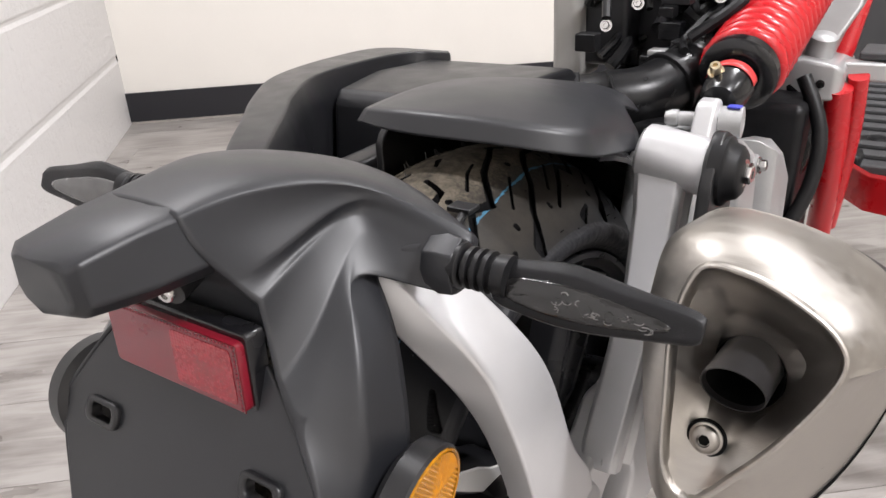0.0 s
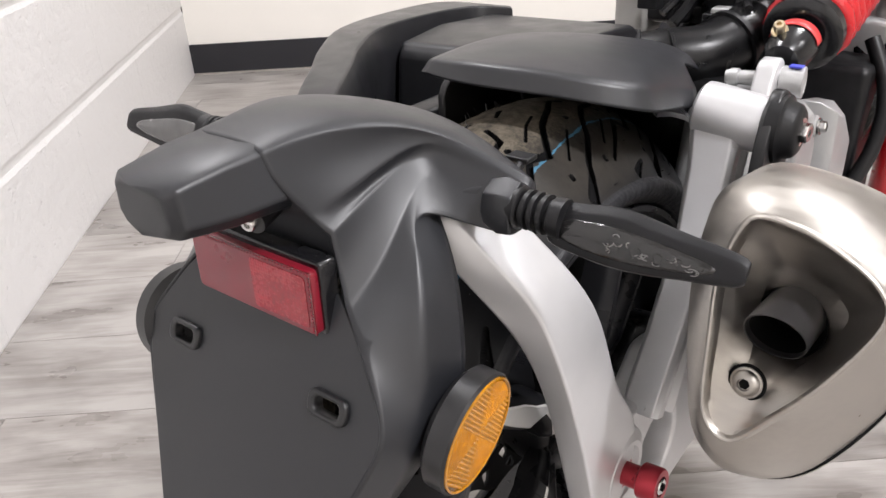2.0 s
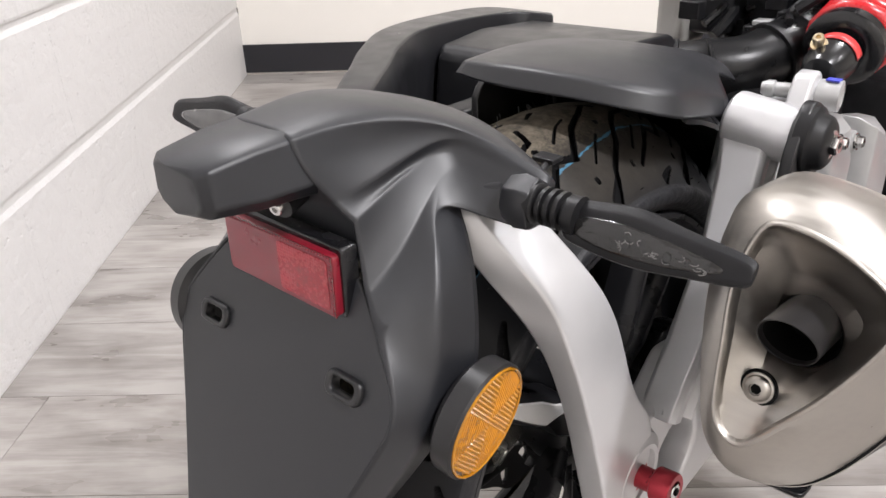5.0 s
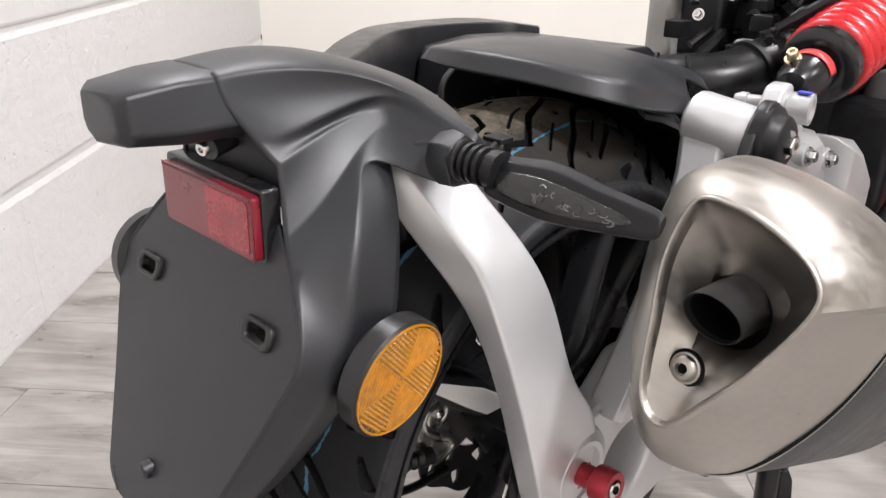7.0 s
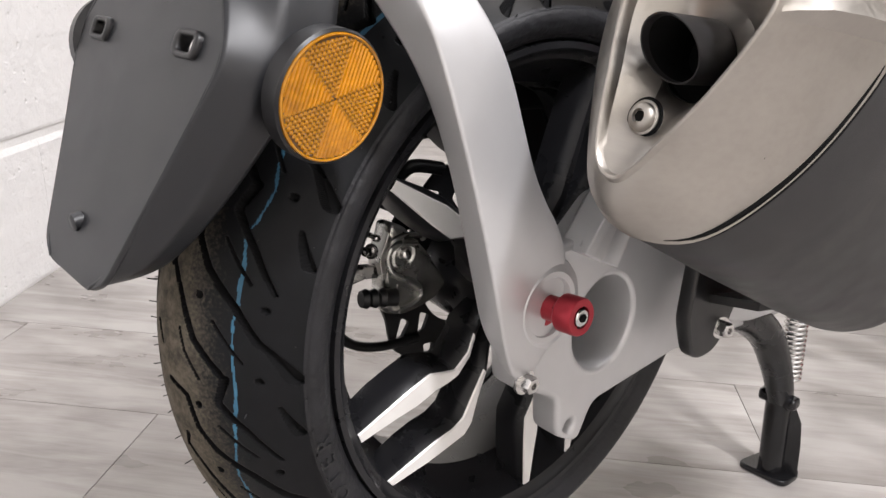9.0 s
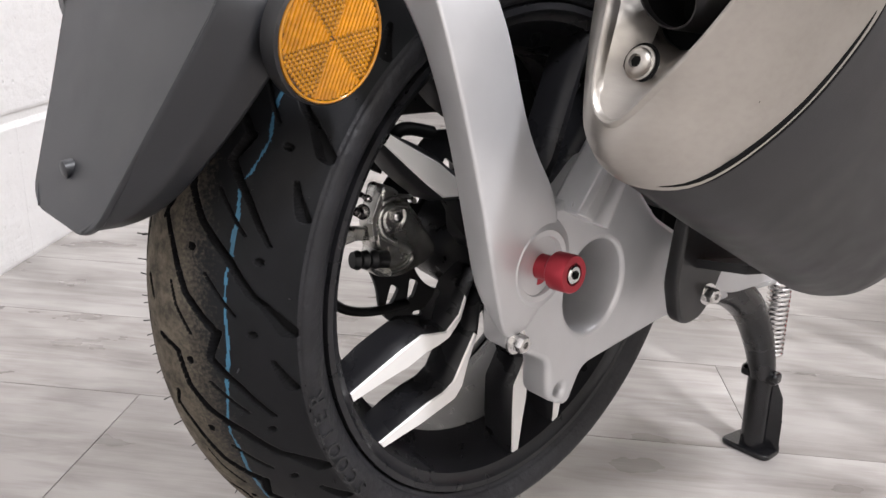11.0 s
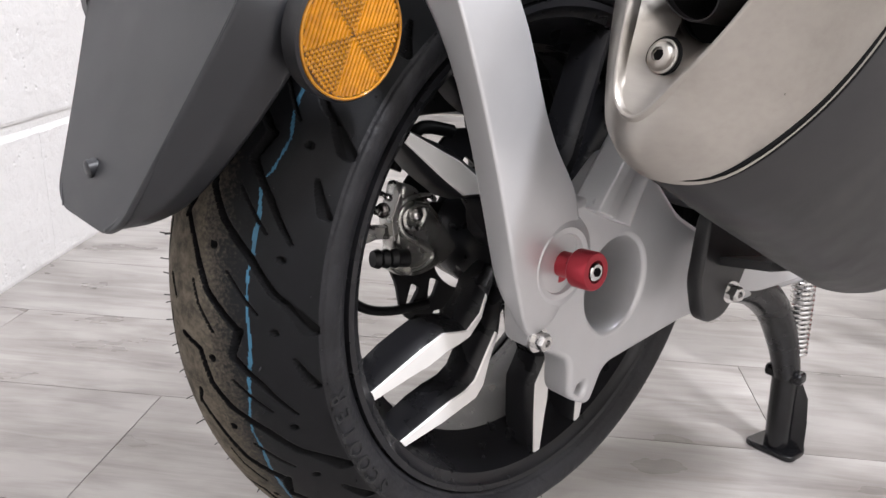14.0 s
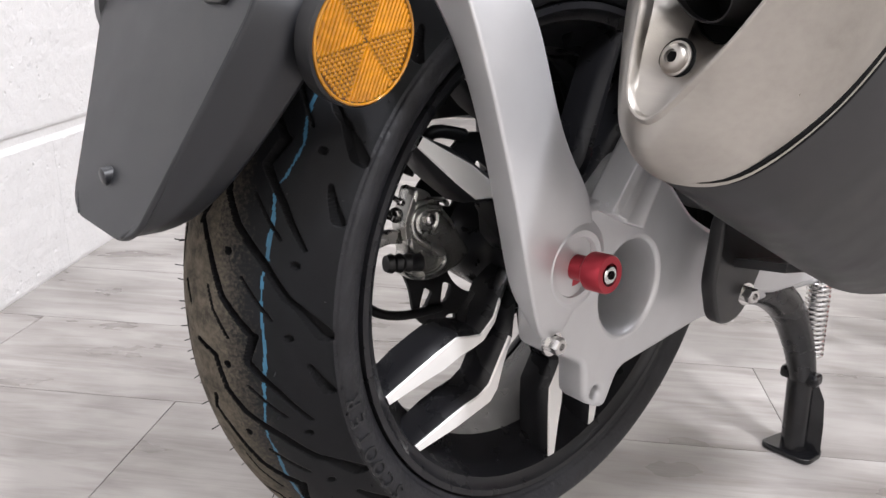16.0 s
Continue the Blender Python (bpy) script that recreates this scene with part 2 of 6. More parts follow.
def basis(direction):
    z = Vector(direction).normalized()
    x = Vector((0, 0, 1)).cross(z)
    if x.length < 1e-4:
        x = Vector((1, 0, 0))
    x.normalize()
    return x, z.cross(x), z


def turned(profile, origin, axis, seg=32, caps=True):
    """A body of revolution: profile of (along, radius) from origin along axis."""
    x, y, z = basis(axis)
    o = Vector(origin)
    rings = []
    for s, r in profile:
        rings.append([o + z * s + (x * math.cos(2 * math.pi * i / seg) + y * math.sin(2 * math.pi * i / seg)) * max(r, 1e-5) for i in range(seg)])
    return loft(rings, caps)


def tube(points, radius, seg=12, smooth=4):
    """A round bar along a smoothed polyline; radius a number or one for each point."""
    pts = [Vector(p) for p in points]
    rad = [radius] * len(pts) if isinstance(radius, (int, float)) else list(radius)
    if smooth > 1 and len(pts) > 2:
        fine, fr = [], []
        for i in range(len(pts) - 1):
            p0, p1, p2, p3 = pts[max(i - 1, 0)], pts[i], pts[i + 1], pts[min(i + 2, len(pts) - 1)]
            for j in range(smooth):
                t = j / smooth
                fine.append(0.5 * (2 * p1 + (p2 - p0) * t + (2 * p0 - 5 * p1 + 4 * p2 - p3) * t * t + (3 * p1 - p0 - 3 * p2 + p3) * t**3))
                fr.append(rad[i] * (1 - t) + rad[i + 1] * t)
        fine.append(pts[-1])
        fr.append(rad[-1])
        pts, rad = fine, fr
    rings, side = [], None
    for i, p in enumerate(pts):
        d = (pts[min(i + 1, len(pts) - 1)] - pts[max(i - 1, 0)]).normalized()
        if side is None:
            side = basis(d)[0]
        side = (side - d * side.dot(d)).normalized()
        up = d.cross(side)
        rings.append([p + (side * math.cos(2 * math.pi * k / seg) + up * math.sin(2 * math.pi * k / seg)) * rad[i] for k in range(seg)])
    return loft(rings)


def slab(outlines, thick, m, bevel=0.001):
    """A flat plate with holes: outlines of (u, v), the first the outer one; m lays u, v, normal into the world."""
    cu = bpy.data.curves.new("slab", "CURVE")
    cu.dimensions, cu.fill_mode = "2D", "BOTH"
    cu.extrude, cu.bevel_depth, cu.bevel_resolution = max(thick / 2 - bevel, 1e-5), bevel, 2
    cu.offset = -bevel
    for line in outlines:
        s = cu.splines.new("POLY")
        s.points.add(len(line) - 1)
        for p, (u, v) in zip(s.points, line):
            p.co = (u, v, 0, 1)
        s.use_cyclic_u = True
    ob = bpy.data.objects.new("slab", cu)
    scene.collection.objects.link(ob)
    dg = bpy.context.evaluated_depsgraph_get()
    me = bpy.data.meshes.new_from_object(ob.evaluated_get(dg))
    bpy.data.objects.remove(ob)
    bpy.data.curves.remove(cu)
    me.transform(m)
    me.materials.clear()
    return me


def rounded(points, radius, seg=5):
    """A closed outline with its corners rounded."""
    out, k = [], len(points)
    for i in range(k):
        a, b, c = (Vector(points[j % k]) for j in (i - 1, i, i + 1))
        r = radius[i] if isinstance(radius, (list, tuple)) else radius
        u, v = (a - b), (c - b)
        r1 = min(r, u.length * 0.45, v.length * 0.45)
        p, q = b + u.normalized() * r1, b + v.normalized() * r1
        for j in range(seg + 1):
            t = j / seg
            out.append(tuple(p * (1 - t) ** 2 + b * 2 * t * (1 - t) + q * t * t))
    return out


def ellipse(cu, cv, ru, rv, seg=32, turn=0.0):
    c, s = math.cos(turn), math.sin(turn)
    return [(cu + ru * math.cos(2 * math.pi * i / seg) * c - rv * math.sin(2 * math.pi * i / seg) * s,
             cv + ru * math.cos(2 * math.pi * i / seg) * s + rv * math.sin(2 * math.pi * i / seg) * c) for i in range(seg)]


def frame_m(origin, u, v):
    """u, v and their normal as a matrix at origin."""
    u, v = Vector(u).normalized(), Vector(v)
    w = u.cross(v).normalized()
    v = w.cross(u)
    return Matrix.Translation(origin) @ Matrix((u, v, w)).transposed().to_4x4()


YZ = Matrix(((0, 0, 1, 0), (1, 0, 0, 0), (0, 1, 0, 0), (0, 0, 0, 1)))  # u -> y, v -> z, normal -> x


def at_x(x):
    return Matrix.Translation((x, 0, 0)) @ YZ


def bolt(origin, axis, r, h, parent, material=None, hexagon=True, washer=True, name="bolt"):
    x, y, z = basis(axis)
    o = Vector(origin)
    bm = bmesh.new()
    prof = []
    if washer:
        prof += [(0, r * 1.5, 24), (h * 0.25, r * 1.5, 24)]
    b2 = turned([(0, r * 1.5), (h * 0.25, r * 1.45)] if washer else [(0, r * 1.02), (h * 0.05, r * 1.02)], o, axis, 24)
    seg = 6 if hexagon else 20
    top = o + z * (h * 0.25 if washer else 0)
    b3 = turned([(0, r), (h * 0.85, r), (h, r * 0.86), (h, r * 0.45), (h * 0.6, r * 0.42)], top, axis, seg)
    me1, me2 = mesh_of(b2), mesh_of(b3)
    bm.from_mesh(me1)
    bm.from_mesh(me2)
    bpy.data.meshes.remove(me1)
    bpy.data.meshes.remove(me2)
    return part(name, bm, material or M_CHROME, parent)


def box(x0, x1, y0, y1, z0, z1):
    bm = bmesh.new()
    bmesh.ops.create_cube(bm, size=1)
    for v in bm.verts:
        v.co = ((x0 + x1) / 2 + v.co.x * (x1 - x0), (y0 + y1) / 2 + v.co.y * (y1 - y0), (z0 + z1) / 2 + v.co.z * (z1 - z0))
    return bm


# ---------- the room ----------
CORNER = Vector((-2.686, 1.460, 0))
ALONG = Vector((0.7001, -0.7141, 0))        # along the block wall, towards the camera
ACROSS = Vector((0.7660, 0.6428, 0))        # along the plastered wall and the planks
INTO = Vector((0.7141, 0.7001, 0))          # out of the block wall, into the room


def strip(name, a, b, z0, z1, thick, inward, material, kind="structure", label="", category=""):
    """An upright slab from a to b whose face looks to inward."""
    a, b, n = Vector(a), Vector(b), Vector(inward).normalized() * thick
    bm = bmesh.new()
    lo = [bm.verts.new((p.x, p.y, z0)) for p in (a, b, b - n, a - n)]
    hi = [bm.verts.new((p.x, p.y, z1)) for p in (a, b, b - n, a - n)]
    bm.faces.new(lo)
    bm.faces.new(hi)
    for i in range(4):
        bm.faces.new((lo[i], lo[(i + 1) % 4], hi[(i + 1) % 4], hi[i]))
    ob = part(name, bm, material, smooth=False)
    return tagged(ob, label, category, kind=kind)


ROOM_H = 2.9
WALL_END = CORNER + ALONG * 5.2
BACK_END = CORNER + ACROSS * 6.0
FAR_END = WALL_END + ACROSS * 6.0
BACK_IN = Vector((0.6428, -0.7660, 0))
wall_left = strip("wall_west", CORNER - INTO * 0.0045, WALL_END - INTO * 0.0045, 0, ROOM_H, 0.15, INTO, M_MORTAR, label="white painted concrete block wall with raked joints", category="wall")
wall_back = strip("wall_north", CORNER, BACK_END, 0, ROOM_H, 0.12, BACK_IN, M_PLASTER, label="smooth cream plastered wall above a black baseboard", category="wall")
strip("wall_east", BACK_END, FAR_END, 0, ROOM_H, 0.12, -INTO, M_PLASTER, label="plain cream plastered wall closing the room", category="wall")
strip("wall_south", FAR_END, WALL_END, 0, ROOM_H, 0.12, -BACK_IN, M_PLASTER, label="plain cream plastered wall closing the room", category="wall")
strip("baseboard", CORNER + BACK_IN * 0.012, BACK_END + BACK_IN * 0.012, 0.012, 0.135, 0.010, BACK_IN, M_BASE, label="black rubber baseboard along the plastered wall", category="baseboard")
bmf = bmesh.new()
for ring in ((0.0, 1), (-0.1, -1)):
    vs = [bmf.verts.new((p.x, p.y, ring[0] - 0.004)) for p in (CORNER - ACROSS * 0.3 + ALONG * -0.3, WALL_END - ACROSS * 0.3 + ALONG * 0.3, FAR_END + ACROSS * 0.3 + ALONG * 0.3, BACK_END + ACROSS * 0.3 - ALONG * 0.3)]
    bmf.faces.new(vs)
M_JOINT = mat("plank_joint", (0.125, 0.108, 0.098), 0.8)
floor = tagged(part("floor", bmf, M_JOINT, smooth=False), "grey wood-look vinyl plank floor", "floor", kind="structure")
bmc = bmesh.new()
for z in (ROOM_H, ROOM_H + 0.1):
    bmc.faces.new([bmc.verts.new((p.x, p.y, z)) for p in (CORNER, WALL_END, FAR_END, BACK_END)])
tagged(part("ceiling", bmc, M_CEIL, smooth=False), "plain white ceiling", "ceiling", kind="structure")

# ---------- the scooter ----------
scooter = new("scooter")
tagged(scooter, "black, silver and red sports scooter resting on its centre stand", "scooter")
MID = -0.027                                # the middle plane of the tail
HUB = Vector((0.0, 0.013, 0.346))         # the rear axle
TYRE_X = -0.032


# wheel
def wheel_ring(profile, seg):
    return [[HUB + Vector((x, r * math.cos(2 * math.pi * i / seg), r * math.sin(2 * math.pi * i / seg))) for i in range(seg)] for x, r in profile]


rim_profile = [(-0.098, 0.206), (-0.100, 0.214), (-0.094, 0.215), (-0.075, 0.200), (-0.04, 0.182), (0.000, 0.182), (0.034, 0.202), (0.048, 0.2145), (0.0535, 0.2135), (0.0530, 0.2085),
               (0.0485, 0.2060), (0.0455, 0.2000), (0.030, 0.1960), (0.020, 0.1920), (0.006, 0.1775), (-0.04, 0.1765), (-0.075, 0.193)]
rear_wheel = part("rear_wheel", loft(wheel_ring(rim_profile, 128), closed=True), M_RIM, scooter, "satin black cast alloy rim")

# tyre with cut grooves
TYRE_R, CROWN = 0.2945, 0.073
right = [(0.0760, 0.2140), (0.0800, 0.2140), (0.0830, 0.2155), (0.0875, 0.2190), (0.0930, 0.2260), (0.0950, 0.2325), (0.0935, 0.2375)]
right += [(d, TYRE_R - d * d / (2 * CROWN)) for d in (0.0885, 0.082, 0.075, 0.066, 0.055, 0.044, 0.033, 0.022, 0.011)]
TYRE = [(d, r) for d, r in right] + [(0.0, TYRE_R)] + [(-d, r) for d, r in reversed(right)]
REPEAT = 13                                   # tread repeats round the tyre


def tyre_mesh():
    pts = np.array(TYRE)
    s = np.r_[0, np.cumsum(np.hypot(*np.diff(pts, axis=0).T))]
    seg = 2300
    tread = s[-1] / 2 - 0.112, s[-1] / 2 + 0.112
    u = np.r_[np.linspace(0, tread[0], 34, endpoint=False), np.linspace(*tread, 270, endpoint=False), np.linspace(tread[1], s[-1], 35)]
    k = len(u)
    d, pr = np.interp(u, s, pts[:, 0]), np.interp(u, s, pts[:, 1])
    for _ in range(10):
        d[1:-1], pr[1:-1] = (d[:-2] + 2 * d[1:-1] + d[2:]) / 4, (pr[:-2] + 2 * pr[1:-1] + pr[2:]) / 4
    ang = np.linspace(0, 2 * np.pi, seg, endpoint=False)
    G, V = np.meshgrid(ang * TYRE_R, d, indexing="ij")
    step = 2 * np.pi * TYRE_R / REPEAT
    depth = np.zeros_like(G)

    def cut(line, w0, w1, deep=0.0045, side=1, shift=0.0):
        nonlocal depth
        n = len(line) - 1
        for i in range(n):
            (g0, v0), (g1, v1) = [(radians(g) * TYRE_R + shift, v * 0.001 * side) for g, v in line[i : i + 2]]
            gc = (g0 + g1) / 2
            g = (G - gc + step / 2) % step - step / 2 + gc
            dx, dy = g1 - g0, v1 - v0
            t = np.clip(((g - g0) * dx + (V - v0) * dy) / (dx * dx + dy * dy), 0, 1)
            dist = np.hypot(g - g0 - t * dx, V - v0 - t * dy)
            wide = w0 + (w1 - w0) * (i + t) / n
            depth = np.maximum(depth, deep * np.clip((wide - dist) / 0.0006 + 0.5, 0, 1))

    # degrees round the wheel and millimetres from the crown
    for side, shift in ((1, 0.0), (-1, step * 0.42)):
        cut(([(154.6, 4), (155.4, 14)] if side > 0 else []) + [(156, 20.7), (161.1, 25.6), (164.6, 36.1), (168.8, 54.6), (173.8, 69), (174.8, 74.3)], 0.0017, 0.0022, 0.0075, side, shift)
        cut([(174.8, 74.3), (176.6, 80.0), (178.8, 86.1)], 0.0020, 0.0046, 0.0062, side, shift)
        cut(([(165.0, 6)] if side > 0 else []) + [(169.3, 17.9), (174.8, 29.7), (179.8, 49.8)], 0.0016, 0.0023, 0.0075, side, shift)
        cut([(179.8, 50.5), (183.7, 44.9)], 0.0026, 0.0019, 0.0070, side, shift)
        cut([(183.7, 44.9), (188.3, 60.1), (193.7, 73.7)], 0.0022, 0.0010, 0.0065, side, shift)
        cut([(160.0, 42.9), (165.3, 61.3)], 0.0006, 0.0007, 0.0040, side, shift)
        cut([(171.6, 42.7), (177.0, 60.3)], 0.0006, 0.0007, 0.0040, side, shift)
        cut([(173.9, 17.3), (177.0, 22.0), (180.6, 32.9)], 0.0006, 0.0008, 0.0040, side, shift)
        cut([(183.9, 78.2), (186.2, 81.5), (188.6, 85.5)], 0.0009, 0.0030, 0.0058, side, shift)
        cut([(163.2, 10.8), (165.9, 4.2)], 0.0020, 0.0008, 0.0050, side, shift)
        for g, v in ((168.4, 32.2), (168.5, 70.5), (179.5, 69.3), (184.6, 30.2)):
            cut([(g, v), (g + 0.15, v)], 0.0021, 0.0021, 0.0045, side, shift)
    flank = np.broadcast_to(((pr < 0.2400) & (np.abs(d) > 0.06))[None, :], depth.shape)
    depth = np.where(flank, 0.0, depth)
    # a shoulder step, a bead ring and slack mould lines on the flank
    rim_zone = np.abs(d)[None, :] > 0.08
    R = pr[None, :] - depth + 0.0007 * np.exp(-((pr[None, :] - 0.2180) / 0.0009) ** 2) * rim_zone
    R = R - 0.0006 * np.exp(-((pr[None, :] - 0.2392) / 0.0007) ** 2) * rim_zone
    X = np.broadcast_to(d[None, :] + TYRE_X, R.shape)
    co = np.stack([X, R * np.cos(ang)[:, None], R * np.sin(ang)[:, None]], -1) + np.array(HUB)
    idx = np.arange(seg * k).reshape(seg, k)
    nx = np.roll(idx, -1, 0)
    quads = np.stack([idx[:, :-1], idx[:, 1:], nx[:, 1:], nx[:, :-1]], -1).reshape(-1, 4)
    # the blue chalk line, broken where grooves cross it
    g = G
    chalk = ((60, 40), (82.7, 44.4), (91.6, 49.4), (101.6, 52.4), (125, 53), (145.9, 55.3), (152, 59.8), (157, 57.7), (158.8, 53.8), (164, 56.6), (168.3, 57.4), (171.2, 54.7), (176.8, 56.5), (184.6, 56.2), (191.4, 49.9), (196.7, 46.1), (202.8, 45.9), (210.2, 42.4), (260, 38), (330, 46))
    line = np.interp(np.degrees(ang), [a for a, _ in chalk], [v * 0.001 for _, v in chalk], period=360)[:, None] + 0.0005 * np.sin(g * 130)
    half = 0.0009 + 0.0003 * np.sin(g * 61) + 0.0002 * np.sin(g * 400)
    blue = (np.abs(V - line) < half) & (depth < 0.001)
    cell = (blue & np.roll(blue, -1, 0))[:, :-1].reshape(-1)
    me = bpy.data.meshes.new("tyre")
    me.vertices.add(seg * k)
    me.vertices.foreach_set("co", co.reshape(-1).astype(np.float32))
    me.loops.add(quads.size)
    me.loops.foreach_set("vertex_index", quads.reshape(-1).astype(np.int32))
    me.polygons.add(len(quads))
    me.polygons.foreach_set("loop_start", np.arange(0, quads.size, 4, dtype=np.int32))
    me.materials.append(M_RUBBER)
    me.materials.append(M_BLUE)
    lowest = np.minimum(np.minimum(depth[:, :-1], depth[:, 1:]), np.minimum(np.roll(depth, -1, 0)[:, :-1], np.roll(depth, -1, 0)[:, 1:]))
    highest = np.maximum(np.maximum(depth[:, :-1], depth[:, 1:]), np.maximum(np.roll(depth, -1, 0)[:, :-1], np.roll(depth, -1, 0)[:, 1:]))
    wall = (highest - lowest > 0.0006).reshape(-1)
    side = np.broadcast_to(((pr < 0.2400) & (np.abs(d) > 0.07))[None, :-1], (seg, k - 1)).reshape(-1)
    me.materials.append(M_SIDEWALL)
    me.materials.append(M_GROOVE_SHADE)
    # cut cells take the clean rubber that is darkened for the grooves' shade
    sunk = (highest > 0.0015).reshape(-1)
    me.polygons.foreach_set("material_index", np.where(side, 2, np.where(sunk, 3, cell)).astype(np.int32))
    me.update()
    me.validate()
    me.shade_smooth()
    me.polygons.foreach_set("use_smooth", ~wall)
    return me


tyre_me = tyre_mesh()
tyre = new("tyre", tyre_me)
tyre.parent = rear_wheel
tyre["label"] = "black grooved rubber tyre with a dusty shoulder and a blue chalk line"


# raised letters on the sidewall
def letter_arc(text, start, step, radius, x, size):
    """Letters standing round the wheel, feet towards the hub."""
    bm = bmesh.new()
    for i, ch in enumerate(text):
        cu = bpy.data.curves.new("letter", "FONT")
        cu.body, cu.size, cu.extrude, cu.align_x = ch, size, 0.0009, "CENTER"
        ob = bpy.data.objects.new("letter", cu)
        me = ob.to_mesh()
        a = radians(start - i * step)
        out = Vector((0, math.cos(a), math.sin(a)))
        along = Vector((0, math.sin(a), -math.cos(a)))
        up = (out + Vector((0.04, 0, 0))).normalized()
        face = along.cross(up)
        m = Matrix((along, up, face)).transposed().to_4x4()
        m.translation = HUB + out * radius + Vector((x, 0, 0))
        me.transform(m)
        bm.from_mesh(me)
        ob.to_mesh_clear()
        bpy.data.objects.remove(ob)
        bpy.data.curves.remove(cu)
    return bm


part("raised_letters", letter_arc("SCOOTER", 215.4, 4.0, 0.2285, TYRE_X + 0.0945, 0.0168), M_LETTER, rear_wheel, "raised moulded letters", smooth=False)


# vent hairs left by the mould
def hairs_bm():
    bm = bmesh.new()
    rnd = random.Random(3)
    rows = [(-0.080, 150), (-0.064, 130), (-0.048, 90), (-0.034, 70), (-0.020, 40), (0.0880, 48), (0.060, 20)]
    for d0, count in rows:
      for i in range(count):
        a = 2 * math.pi * (i + rnd.uniform(-0.3, 0.3)) / count
        d = d0 + rnd.uniform(-0.004, 0.004)
        r = TYRE_R - min(d * d / (2 * CROWN), 0.055) - 0.001
        out = Vector((d / CROWN * 0.9, math.cos(a), math.sin(a))).normalized() + Vector((rnd.uniform(-0.3, 0.3), rnd.uniform(-0.3, 0.3), rnd.uniform(-0.3, 0.3)))
        p = HUB + Vector((TYRE_X + d, r * math.cos(a), r * math.sin(a)))
        q = p + out.normalized() * rnd.uniform(0.0035, 0.0090) * (0.45 if d > 0 else 1)
        x, y, z = basis(q - p)
        ra = 0.0005
        lo = [bm.verts.new(p + (x * math.cos(t) + y * math.sin(t)) * ra) for t in (0, 2.09, 4.19)]
        hi = [bm.verts.new(q + (x * math.cos(t) + y * math.sin(t)) * ra) for t in (0, 2.09, 4.19)]
        for j in range(3):
            bm.faces.new((lo[j], lo[(j + 1) % 3], hi[(j + 1) % 3], hi[j]))
        bm.faces.new(hi)
    return bm


tagged(part("vent_hairs", hairs_bm(), M_SOFT, rear_wheel, smooth=False), kind="stuff")


# spokes, in five uneven pairs: radius, then the two edges of the machined face in degrees
SPOKE_A = ((0.199, -9.9, -7.7), (0.165, -10.3, -5.9), (0.145, -10.7, -4.1), (0.124, -10.9, -3.2), (0.112, -7.2, -1.4), (0.101, -3.4, -0.2), (0.084, -6.2, -3.8), (0.073, -15.5, -12.8), (0.056, -21.0, -18.0), (0.040, -26.0, -22.0))
SPOKE_B = ((0.199, 7.7, 9.8), (0.166, 11.8, 16.6), (0.150, 14.4, 20.4), (0.134, 18.8, 25.4), (0.122, 20.6, 26.0), (0.101, 18.2, 21.8), (0.079, 14.6, 16.8), (0.058, 8.0, 10.5), (0.040, 2.0, 6.0))


SPOKE_C = ((0.199, -0.6, 0.6), (0.170, -0.7, 0.7), (0.148, -0.9, 0.9), (0.120, -1.6, 1.6), (0.090, -2.5, 2.5), (0.060, -5, 5), (0.040, -8, 8))


def spoke_bm(rows, turn, mirror):
    rings = []
    for r, a, b in rows:
        lo, hi = (turn - b, turn - a) if mirror else (turn + a, turn + b)
        top = 0.046 - 0.016 * max(0.0, (0.074 - r) / 0.034)
        out = 0.30 if r > 0.19 else 0.9 if r > 0.17 else 1.0

        def at(deg, shift, x):
            t = radians(deg) + shift / r
            return HUB + Vector((x, r * math.cos(t), r * math.sin(t)))

        rings.append([at(lo, 0, top), at(hi, 0, top), at(hi, 0.0012 * out, top - 0.0015), at(hi, 0.0050 * out, top - 0.0075), at(hi, 0.0066 * out, top - 0.012), at(hi, 0.0072 * out, 0.014),
                      at(lo, -0.0072 * out, 0.014), at(lo, -0.0066 * out, top - 0.012), at(lo, -0.0050 * out, top - 0.0075), at(lo, -0.0012 * out, top - 0.0015)])
    bm = loft(rings)
    for f in bm.faces:
        if len(f.verts) == 4:
            c = f.calc_center_median() - HUB
            if all(v.co.x > 0.0425 for v in f.verts) and c.x > 0.0445 and math.hypot(c.y, c.z) > 0.072:
                f.material_index = 1
    return bm


for rows, turn, mirror in ((SPOKE_A, 209, False), (SPOKE_B, 209, False), (SPOKE_A, 281.5, False), (SPOKE_B, 281.5, False), (SPOKE_A, 353.5, False), (SPOKE_B, 353.5, False), (SPOKE_A, 133.5, True), (SPOKE_B, 133.5, True), (SPOKE_C, 52, False), (SPOKE_C, 71.5, False)):
    me = mesh_of(spoke_bm(rows, turn, mirror), "spoke")
    me.materials.append(M_RIM)
    me.materials.append(M_MACH if rows is not SPOKE_C else M_RIM)
    finish("spoke", me, None, rear_wheel, "black spoke with a bare machined face", bevel=0.0004)
part("hub", turned([(-0.06, 0.03), (-0.06, 0.045), (0.0, 0.05), (0.02, 0.052), (0.03, 0.046), (0.034, 0.03)], HUB, (1, 0, 0), 48), M_RIM, rear_wheel)
M_YZHUB = Matrix.Translation((0, HUB.y, HUB.z))
